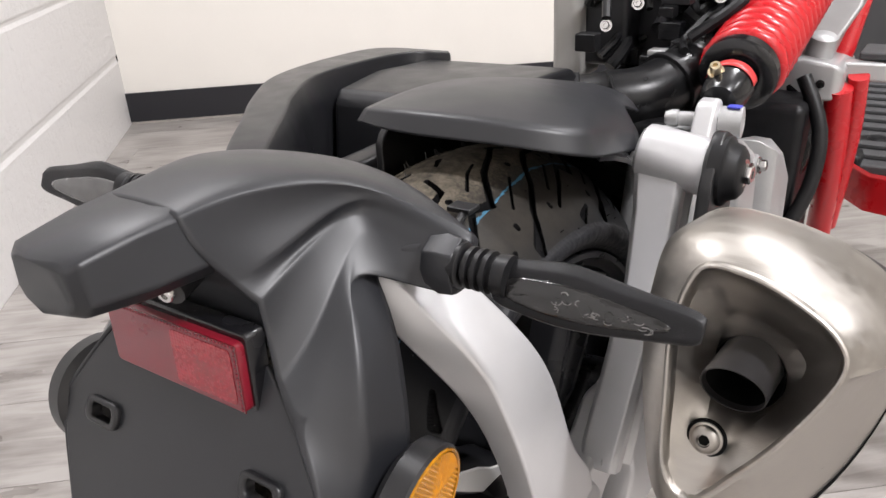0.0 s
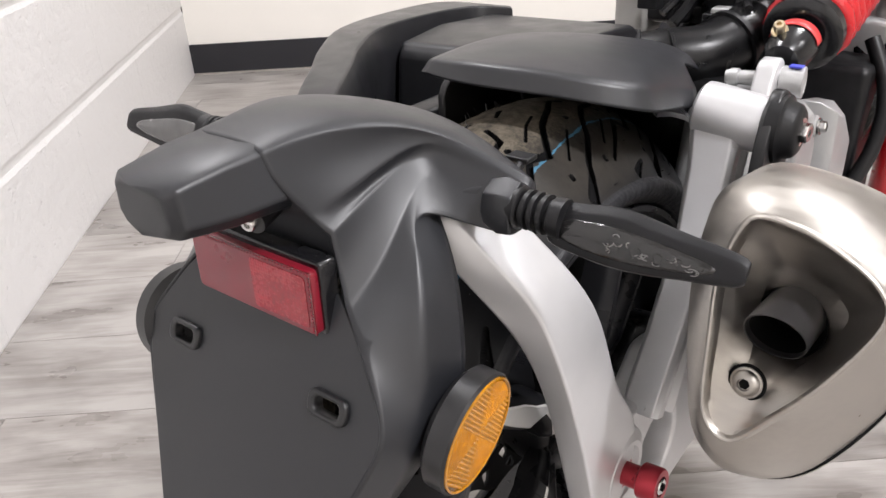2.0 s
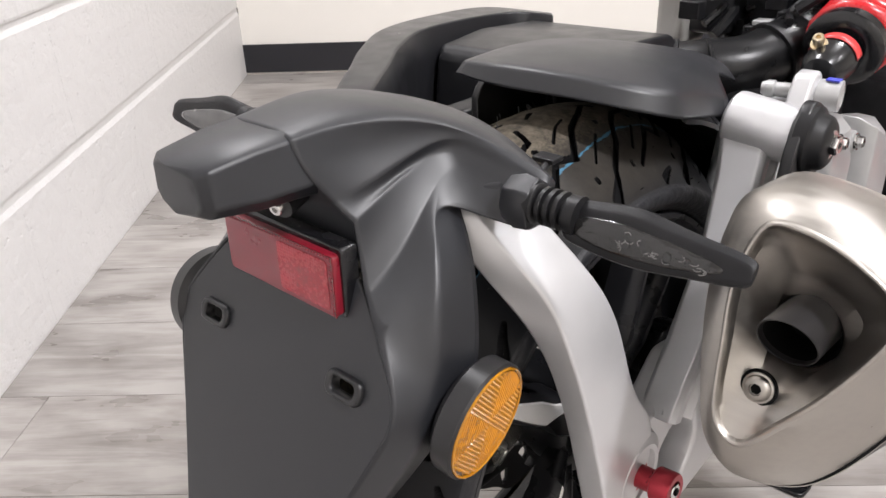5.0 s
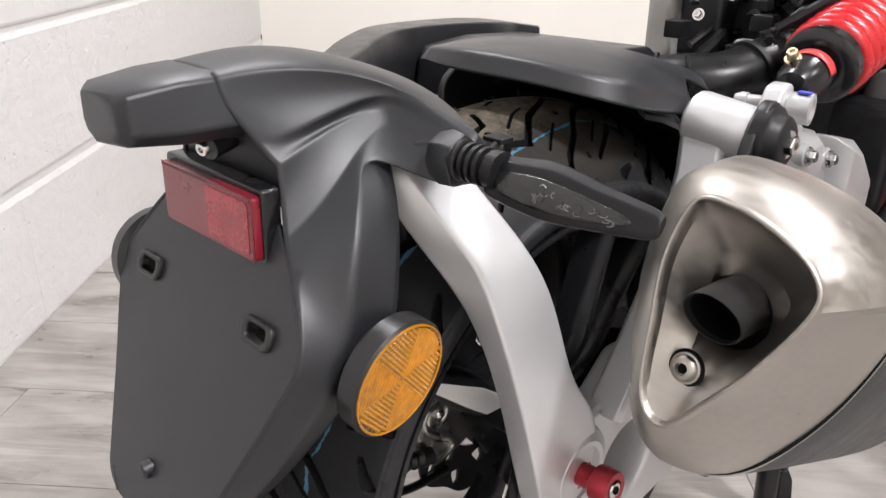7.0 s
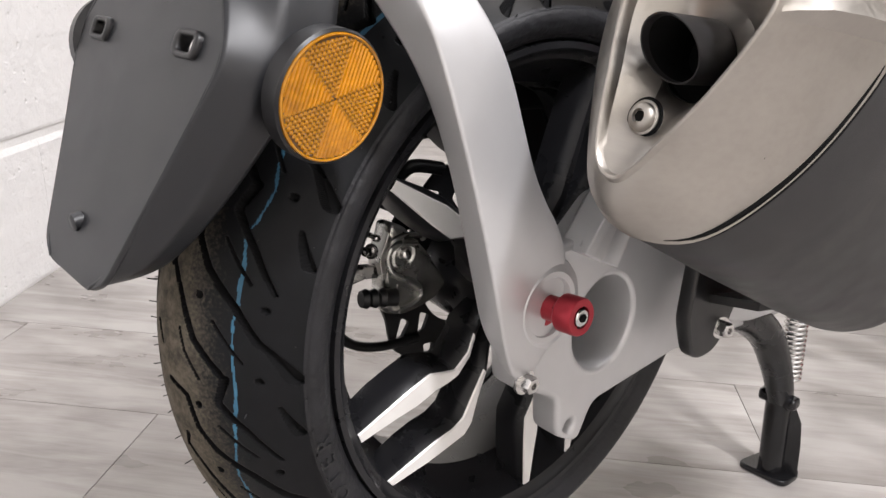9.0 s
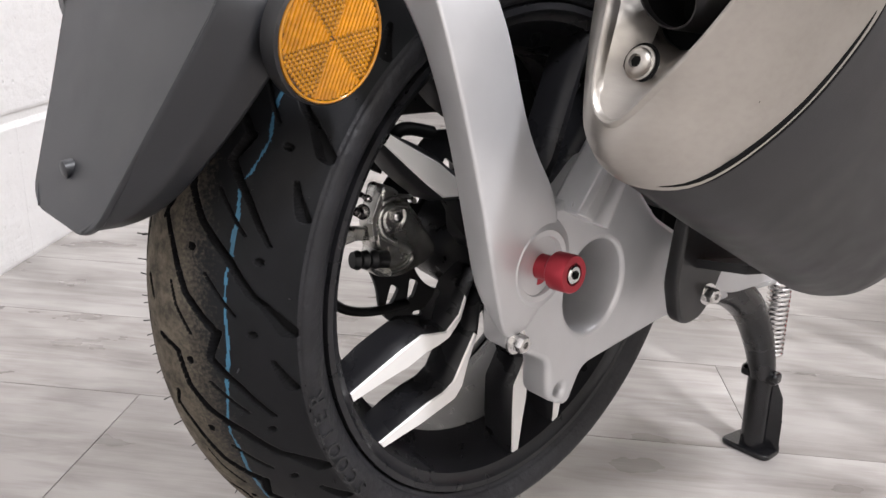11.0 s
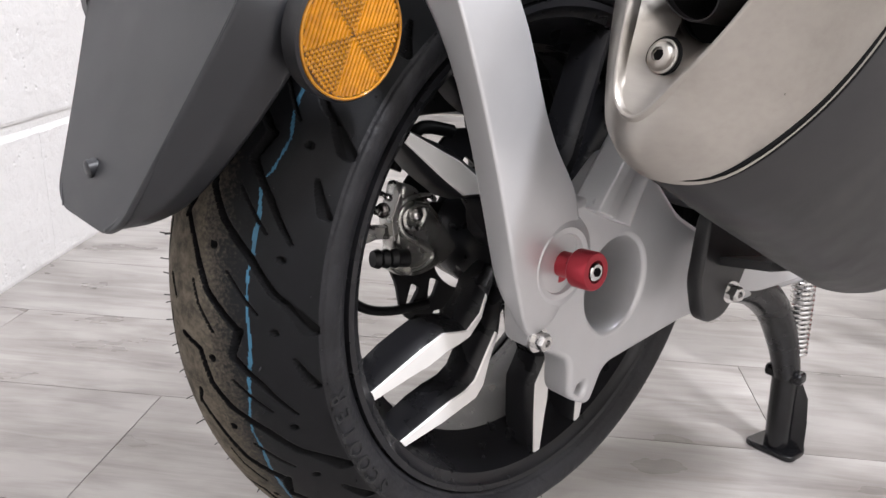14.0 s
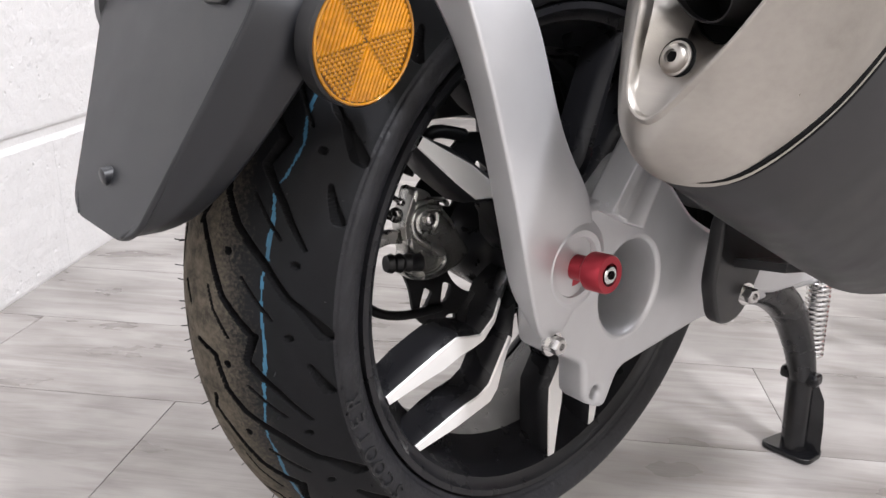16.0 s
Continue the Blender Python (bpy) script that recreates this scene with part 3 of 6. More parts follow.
holes = [rounded([(rr * math.cos(a) + u * math.cos(a + 0.6) - v * math.sin(a + 0.6), rr * math.sin(a) + u * math.sin(a + 0.6) + v * math.cos(a + 0.6)) for u, v in ((-0.010, -0.006), (0.010, -0.003), (0.008, 0.004), (-0.008, 0.006))], 0.003, 3)
         for rr, n in ((0.088, 12), (0.068, 9)) for a in [2 * math.pi * (i + (0.5 if rr < 0.08 else 0)) / n for i in range(n)]]
wave = [((0.102 + 0.003 * math.cos(10 * a)) * math.cos(a), (0.102 + 0.003 * math.cos(10 * a)) * math.sin(a)) for a in [2 * math.pi * i / 120 for i in range(120)]]
finish("brake_disc", slab([wave, ellipse(0, 0, 0.055, 0.055, 48)] + holes, 0.004, M_YZHUB @ at_x(-0.044), 0.0003), M_ENGINE, rear_wheel, "drilled wavy brake disc")

# caliper behind the spokes
cal = finish("brake_caliper", slab([rounded([(-0.0577, 0.4074), (-0.0392, 0.4001), (-0.0072, 0.366), (0.0042, 0.3496), (0.0245, 0.321), (0.0058, 0.3075), (-0.019, 0.3008), (-0.0402, 0.2997), (-0.0607, 0.3058), (-0.0694, 0.315), (-0.0638, 0.3325), (-0.0711, 0.3706), (-0.063, 0.3871)], 0.008)], 0.028, at_x(-0.059), 0.005), M_CALIPER, scooter, "bare cast brake caliper with a winding rib")
part("bolt_boss", turned([(-0.004, 0.0175), (0.001, 0.0165), (0.0025, 0.0140), (0.0015, 0.0115), (-0.001, 0.010), (-0.001, 0.0)], (-0.0445, -0.0420, 0.3690), (1, 0, 0), 32), M_CALIPER, cal)
part("bolt", turned([(0, 0.0075), (0.003, 0.0072), (0.0055, 0.0052), (0.0065, 0.0025), (0.0066, 0.0)], (-0.0450, -0.0401, 0.3708), (1, 0, 0), 20), M_CHROME, cal, "bright dome bolt")
RIB = [(-0.0265, 0.3804), (-0.0454, 0.3836), (-0.0595, 0.3816), (-0.0649, 0.3713), (-0.0606, 0.3569), (-0.0446, 0.3445), (-0.0267, 0.3338), (-0.0187, 0.3201), (-0.0321, 0.3110), (-0.0498, 0.3103)]
part("winding_rib", tube([(-0.0425, y, z) for y, z in RIB], 0.0042, 12), M_CALIPER, cal)
part("upper_rib", tube([(-0.0435, -0.0160, 0.3830), (-0.0425, -0.0230, 0.3890), (-0.0425, -0.0405, 0.3915), (-0.0435, -0.0546, 0.3900), (-0.0445, -0.0620, 0.3840)], 0.0030, 10), M_CALIPER, cal)
part("lower_web", loft([[Vector((x, y, z)) for y, z in ((-0.0500, 0.3390), (-0.0300, 0.3270), (-0.0260, 0.3190), (-0.0400, 0.3150), (-0.0560, 0.3180))] for x in (-0.046, -0.0436)]), M_CALIPER, cal, bevel=0.001)
part("side_plate", loft([[Vector((x, y, z)) for y, z in ((-0.0640, 0.4010), (-0.0690, 0.3880), (-0.0760, 0.3720), (-0.0720, 0.3480), (-0.0660, 0.3480), (-0.0655, 0.3720), (-0.0590, 0.3900))] for x in (-0.050, -0.0415)]), M_CALIPER, cal, bevel=0.0015)
part("bracket_ear", loft([[Vector((x, y, z)) + Vector(q) for q in ((-0.006, 0, -0.007), (0.006, 0, -0.007), (0.006, 0, 0.007), (-0.006, 0, 0.007))] for x, y, z in ((-0.060, -0.060, 0.352), (-0.060, -0.085, 0.356), (-0.062, -0.104, 0.352))]), M_CALIPER, cal, bevel=0.002)
part("boot", turned([(0, 0.0085), (0.006, 0.0105), (0.010, 0.0085), (0.016, 0.0105), (0.020, 0.0085), (0.026, 0.0105), (0.03, 0.009), (0.040, 0.010), (0.042, 0.0)], (-0.044, -0.098, 0.334), (0.2, 1, -0.12), 18), M_SOFT, cal)
bolt((-0.044, -0.084, 0.383), (0.3, -1, 0.2), 0.0055, 0.010, cal)
part("bleed_nipple", turned([(0, 0.004), (0.006, 0.004), (0.007, 0.0028), (0.016, 0.0028)], (-0.045, -0.076, 0.394), (0.2, -0.8, 0.5), 10), M_CHROME, cal)
part("hose", tube([(-0.075, -0.110, 0.33), (-0.080, -0.105, 0.29), (-0.080, -0.085, 0.265), (-0.080, -0.045, 0.250), (-0.080, 0.01, 0.245)], 0.0055), M_SOFT, cal)
part("upper_arm", tube([(-0.070, -0.050, 0.415), (-0.070, -0.036, 0.440), (-0.070, -0.012, 0.456), (-0.070, 0.030, 0.448)], 0.0075, 14), M_SOFT, cal)
cal.location, cal.scale = (0.0226, -0.0544, 0.0991), (0.78, 0.78, 0.78)
# swing arm
out = rounded([(-0.066, 0.304), (-0.040, 0.292), (-0.014, 0.277), (-0.011, 0.240), (0.019, 0.223), (0.036, 0.257), (0.165, 0.267), (0.46, 0.235), (0.46, 0.330), (0.19, 0.345), (0.128, 0.378),
               (0.060, 0.440), (0.030, 0.445), (-0.006, 0.414), (-0.030, 0.414), (-0.074, 0.40)], 0.010)
arm = finish("swing_arm", slab([out, ellipse(0.040, 0.332, 0.040, 0.042, 40, 0.3), ellipse(0.005, 0.2445, 0.0056, 0.0056, 20)], 0.030, at_x(0.087), 0.005), M_SILVER, scooter, "silver painted cast swing arm")
part("axle_boss", turned([(0.0, 0.040), (0.006, 0.037), (0.009, 0.030), (0.010, 0.0285), (0.0095, 0.024), (0.004, 0.021), (0.004, 0.0)], (0.101, -0.045, 0.372), (1, 0, 0), 40), M_SILVER, arm)
pocket = []
for x, k, shift in ((0.0990, 0.995, 0.0), (0.094, 0.965, 0.0), (0.078, 0.945, 0.0), (0.046, 0.92, 0.0), (0.046, 0.98, 0.0), (0.086, 1.03, 0.0)):
    pocket.append([Vector((x, u, v)) for u, v in ellipse(0.040 + shift, 0.332, 0.0405 * k, 0.0425 * k, 40, 0.3)])
part("pocket", loft(pocket, caps=False), M_SILVER, arm)
bolt((0.052, 0.013, 0.346), (1, 0, 0), 0.012, 0.016, arm, M_CAST)
part("fin", loft([[Vector((x, y, z)) + Vector(q) for q in ((0, 0.002, -0.0015), (0, -0.001, 0.0022), (0, 0.004, 0.0012))] for x, y, z in ((0.108, -0.012, 0.412), (0.100, 0.014, 0.424), (0.085, 0.052, 0.440))]), M_SILVER, arm)
part("cross_tube", turned([(-0.003, 0.0), (-0.002, 0.019), (0.001, 0.0225), (0.005, 0.0232), (0.040, 0.0232), (0.054, 0.0225), (0.055, 0.0)], (0.080, 0.122, 0.629), (1, 0.0, -0.14), 48), M_SILVER, arm)
rings = []
for x, y, z, w, t in ((0.1020, 0.004, 0.400, 0.020, 0.034), (0.1020, 0.040, 0.452, 0.016, 0.034), (0.1020, 0.088, 0.525, 0.015, 0.034), (0.1005, 0.109, 0.582, 0.0165, 0.038), (0.0985, 0.119, 0.610, 0.0185, 0.042), (0.0985, 0.122, 0.630, 0.0190, 0.042)):
    n = Vector((0, 0.90, -0.42))
    c = Vector((x, y, z))
    rings.append([c + n * (w * a) + Vector((t * 0.5 * b, 0, 0)) for a, b in ((-0.75, -1), (-1, -0.75), (-1, 0.75), (-0.75, 1), (-0.15, 1), (0.15, 0.35), (0.75, 0.35), (1.05, 1), (1.25, 1), (1.25, -1))])
part("strut", loft(rings), M_SILVER, arm, bevel=0.002)
bolt((0.104, -0.062, 0.313), (1, 0, 0), 0.0072, 0.009, arm)

# the red stand bobbin
BOB_O, BOB_A = Vector((0.1035, -0.0450, 0.3715)), Vector((1, -0.02, 0.09)).normalized()
bob = part("stand_bobbin", turned([(0, 0.0), (0, 0.0158), (0.0035, 0.0158), (0.0045, 0.0148), (0.005, 0.0098), (0.0190, 0.0098), (0.0208, 0.0138), (0.0218, 0.0146), (0.0360, 0.0146), (0.0375, 0.0136), (0.0375, 0.0085), (0.033, 0.008), (0.033, 0)], BOB_O, BOB_A, 40), M_RED, scooter, "red anodised stand bobbin")
bolt(BOB_O + BOB_A * 0.0325, BOB_A, 0.0068, 0.006, bob, hexagon=False, washer=False)
# a thin black hexagon painted in for the shade inside the socket
part("hex_socket", turned([(0, 0.0), (0, 0.0034), (0.0006, 0.0034), (0.0006, 0.0)], BOB_O + BOB_A * 0.0388, BOB_A, 6), M_SOOT_SHADE, bob, smooth=False)

# the silver arm that carries the tail
STA = [((0.012, -0.188, 0.655), (0.020, -0.170, 0.664), (0.026, -0.132, 0.662)), ((0.040, -0.191, 0.627), (0.047, -0.176, 0.6405), (0.053, -0.136, 0.6375)), ((0.060, -0.177, 0.593), (0.073, -0.169, 0.6105), (0.084, -0.124, 0.6050)), ((0.0745, -0.1635, 0.567), (0.094, -0.161, 0.5870), (0.106, -0.108, 0.5700)),
       ((0.0830, -0.1470, 0.533), (0.1050, -0.1555, 0.5570), (0.110, -0.092, 0.5280)), ((0.0880, -0.1315, 0.485), (0.110, -0.139, 0.5050), (0.110, -0.078, 0.4900)), ((0.0880, -0.1165, 0.4355), (0.110, -0.115, 0.4350), (0.110, -0.058, 0.4530)), ((0.0890, -0.1025, 0.382), (0.110, -0.096, 0.3700), (0.107, -0.014, 0.4080)), ((0.088, -0.088, 0.340), (0.110, -0.078, 0.3080), (0.108, -0.040, 0.3000))]
rings = []
for l, a, b in STA:
    l, a, b = Vector(l), Vector(a), Vector(b)
    fi = b + Vector((-0.024, 0.003, -0.006))
    rings.append([a, a.lerp(b, 0.33) + Vector((0.0012, 0, 0.0006)), a.lerp(b, 0.67) + Vector((0.0012, 0, 0.0006)), b, fi, fi.lerp(l, 0.5), l, l.lerp(a, 0.5) + Vector((0, -0.001, 0))])
bm = loft(rings)
lay = bm.edges.layers.float.new("crease_edge")
bm.verts.index_update()
for e in bm.edges:
    i, j = e.verts[0].index, e.verts[1].index
    if i % 8 == j % 8 and i % 8 in (0, 3, 4, 6):
        e[lay] = 0.86 if i % 8 == 0 else 0.7
carrier = part("tail_carrier_arm", bm, M_SILVER, scooter, "silver painted cast arm carrying the tail", subsurf=3)

# plate bracket
LEAN_P = 0.43
def plate_pt(x, z, out_by=0.0):
    return Vector((x, -0.278 - LEAN_P * (0.562 - z) - out_by, z))


PM = frame_m(plate_pt(MID, 0.562), (1, 0, 0), (0, LEAN_P, 1))
def pl(points):
    return [(x - MID, (z - 0.562) * math.hypot(1, LEAN_P)) for x, z in points]


half = [(0.036, 0.4250), (0.0535, 0.4335), (0.090, 0.5190), (0.1035, 0.5540), (0.1020, 0.5680), (0.0775, 0.6000), (0.056, 0.6200)]
outline = [(MID + x, z) for x, z in half] + [(MID - x, z) for x, z in reversed(half)]
slots = [rounded([(c - 0.0098, 0.5590), (c + 0.0098, 0.5590), (c + 0.0098, 0.5676), (c - 0.0098, 0.5676)], 0.0042) for c in (MID + 0.0650, MID - 0.0645)]
bracket = finish("plate_bracket", slab([rounded(pl(outline), [0.010, 0.012, 0.03, 0.012, 0.012, 0.012, 0.002, 0.002, 0.012, 0.012, 0.012, 0.03, 0.012, 0.010])] + [pl(s) for s in slots], 0.004, PM, 0.0012), M_PLASTIC, scooter, "matte black plastic number plate bracket, no plate fitted")
for s in slots:
    ring_out = pl(s)
    c = Vector((sum(p[0] for p in ring_out) / len(ring_out), sum(p[1] for p in ring_out) / len(ring_out)))
    big = [tuple(c + (Vector(p) - c) + (Vector(p) - c).normalized() * 0.0052) for p in ring_out]
    small = [tuple(c + (Vector(p) - c) - (Vector(p) - c).normalized() * 0.0004) for p in ring_out]
    finish("slot_grommet", slab([big, small], 0.009, PM @ Matrix.Translation((0, 0, 0.001)), 0.0018), M_PLASTIC2, bracket, "slotted black mounting hole")
part("stud", turned([(0, 0.006), (0.006, 0.0055), (0.007, 0.004)], plate_pt(MID - 0.0065, 0.4555, 0.0), (0, -1, -0.1), 20), M_PLASTIC, bracket)
# the edge of the plate and the outer ridge of the flange beside it
EDGE = [((0.0787, -0.2654, 0.600), (0.1065, -0.2450, 0.587)), ((0.0942, -0.2724, 0.582), (0.1085, -0.2490, 0.570)), ((0.1042, -0.2789, 0.566), (0.1120, -0.2580, 0.557)), ((0.1047, -0.2839, 0.554), (0.1115, -0.2645, 0.545)), ((0.0972, -0.2919, 0.5350), (0.1050, -0.2720, 0.525)), ((0.0792, -0.3084, 0.4950), (0.0880, -0.2880, 0.486)),
        ((0.0545, -0.3335, 0.4375), (0.0600, -0.3130, 0.4385)), ((0.0360, -0.3385, 0.4265), (0.0400, -0.3280, 0.4285))]
part("back_wall", loft([[Vector((MID + x, y, z)) for x in (-h, h)] + [Vector((MID + x, y + 0.010, z)) for x in (h, -h)] for h, y, z in ((0.0525, -0.2500, 0.628), (0.0520, -0.2495, 0.6530), (0.0425, -0.2550, 0.6640), (0.0345, -0.2660, 0.6860), (0.030, -0.2660, 0.698))]), M_PLASTIC, bracket, bevel=0.001)
# red reflector on its black tray
RM = frame_m((MID, -0.258, 0.6185), (1, 0.0, 0.0), (0, 0.02, 1))
tray = finish("reflector_tray", slab([rounded([(-0.055, -0.023), (0.055, -0.023), (0.055, 0.0235), (-0.055, 0.0235)], 0.004)], 0.012, RM, 0.0015), M_GLOSS, bracket, "glossy black reflector tray")
red = finish("red_reflector", slab([rounded([(-0.052, -0.0195), (0.052, -0.0195), (0.052, 0.0195), (-0.052, 0.0195)], 0.004)], 0.007, RM @ Matrix.Translation((0, 0, 0.0075)), 0.0010), M_REDLENS, tray, "red rectangular reflector with two cell fields")
# right-hand cells, coloured brighter to stand for the light they throw back
finish("cell_field", slab([rounded([(0.0015, -0.0160), (0.0470, -0.0160), (0.0470, 0.0155), (0.0015, 0.0155)], 0.003)], 0.0008, RM @ Matrix.Translation((0, 0, 0.0110)), 0.0002), M_REDLIT, tray, "red cell field, its returned light put into the colour")
for n, (u0, v0, u1, v1) in enumerate(((-0.051, 0.0178, 0.051, 0.0193), (0.0502, -0.019, 0.0518, 0.0193))):
    finish("lens_edge", slab([[(u0, v0), (u1, v0), (u1, v1), (u0, v1)]], 0.0009, RM @ Matrix.Translation((0, 0, 0.0110)), 0.0002), M_REDEDGE, tray, "deep red beaded edge")
for i in range(40):
    part("rim_dot", turned([(0, 0.0011), (0.0008, 0.0009), (0.0010, 0.0)], RM @ Vector((-0.0495 + i * 0.00254, 0.0178, 0.0110)), RM.to_3x3() @ Vector((0, 0, 1)), 6), M_REDLENS, tray)
for i in range(14):
    part("rim_dot", turned([(0, 0.0011), (0.0008, 0.0009), (0.0010, 0.0)], RM @ Vector((0.0498, -0.0172 + i * 0.0025, 0.0110)), RM.to_3x3() @ Vector((0, 0, 1)), 6), M_REDLENS, tray)

# the amber reflectors
def side_reflector(sgn):
    c = Vector((MID + sgn * (0.1265 if sgn > 0 else 0.112), -0.2295 if sgn > 0 else -0.250, 0.5400 if sgn > 0 else 0.548))
    n = Vector((sgn * 0.984, 0.090, -0.138)).normalized()
    h = part("side_reflector", turned([(-0.016, 0.010), (-0.016, 0.032), (-0.012, 0.0366), (0.0, 0.0369), (0.0016, 0.0355), (0.0002, 0.0348), (-0.0010, 0.0)], c, n, 48), M_PLASTIC2, scooter, "round amber reflector in a black cup")
    x, y, z = basis(n)
    part("lens_rim", turned([(0.0004, 0.0352), (0.0024, 0.0350), (0.0028, 0.0342), (0.0022, 0.0334), (0.0004, 0.0334)], c, n, 56), M_AMBER_CELL, h)
    part("lens_back", turned([(0.0004, 0.0340), (0.0012, 0.0340), (0.0012, 0.0)], c, n, 48), M_AMBER_BACK, h)
    # the boundary nearest upright; ridged and celled sectors alternate from there
    upright = max(range(6), key=lambda k: (x * math.cos(radians(60 * k + 12)) + y * math.sin(radians(60 * k + 12))).z)
    au = radians(60 * upright + 12)
    up = x * math.cos(au) + y * math.sin(au)
    side = (y * math.cos(au) - x * math.sin(au))
    if side.y < 0:
        side = -side
    R = 0.0332
    for k in range(6):
        # sector k runs from 60k to 60k + 60 degrees, from up towards side
        bm = bmesh.new()
        a0, a1 = radians(60 * k), radians(60 * k + 60)
        if k % 2 == 0:
            pitch = 0.0026
            for i in range(-13, 13):
                # one ridge, cut off where it leaves the sector
                w = (i + 0.5) * pitch
                span = []
                for j in range(-70, 71):
                    v = j * 0.0005
                    r, a = math.hypot(w, v), math.atan2(w, v) % (2 * math.pi)
                    if r < R and a0 < a < a1:
                        span.append(v)
                if len(span) < 3:
                    continue
                lo, hi = span[0], span[-1]
                step = max(1, int((hi - lo) / 0.0021))
                ends = [lo + (hi - lo) * t / step for t in range(step + 1)]
                for v0, v1 in zip(ends, ends[1:]):
                    q = [bm.verts.new(c + side * (w + dw) + up * vv + n * hh) for vv in (v0, v1) for dw, hh in ((-pitch * 0.5, 0.0012), (-pitch * 0.12, 0.0024), (pitch * 0.34, 0.0022), (pitch * 0.5, 0.0012))]
                    for t in range(3):
                        bm.faces.new((q[t], q[t + 1], q[t + 5], q[t + 4]))
            tagged(part("reflector_sector", bm, M_AMBER, h, smooth=False), kind="stuff")
        else:
            cell = 0.0029
            mid = (a0 + a1) / 2
            ca, sa = math.cos(mid), math.sin(mid)
            for i in range(0, 14):
                for j in range(-9, 10):
                    p0, q0 = i * cell * 0.87, (j + (0.5 if i % 2 else 0)) * cell
                    p, q = p0 * ca - q0 * sa, p0 * sa + q0 * ca
                    r, a = math.hypot(p, q), math.atan2(q, p) % (2 * math.pi)
                    if r > R - 0.0006 or r < 0.0012 or not a0 < a < a1:
                        continue
                    ring = []
                    for rad, hh in ((0.56, 0.0013), (0.34, 0.0019), (0.20, 0.0024)):
                        ring.append([bm.verts.new(c + up * (p + math.cos(t * math.pi / 3) * cell * rad) + side * (q + math.sin(t * math.pi / 3) * cell * rad) + n * hh) for t in range(6)])
                    for lo, hi in zip(ring, ring[1:]):
                        for t in range(6):
                            bm.faces.new((lo[t], lo[(t + 1) % 6], hi[(t + 1) % 6], hi[t]))
                    bm.faces.new(ring[-1])
            bmesh.ops.recalc_face_normals(bm, faces=bm.faces)
            tagged(part("reflector_sector", bm, M_AMBER_CELL, h, smooth=False), kind="stuff")
    part("bracket_pin", tube([c - n * 0.013, c - n * 0.03 + Vector((-sgn * 0.02, 0, 0.01)), Vector((MID + sgn * 0.07, -0.20, 0.56))], 0.006), M_PLASTIC2, h)
    return h


side_reflector(1)
side_reflector(-1)

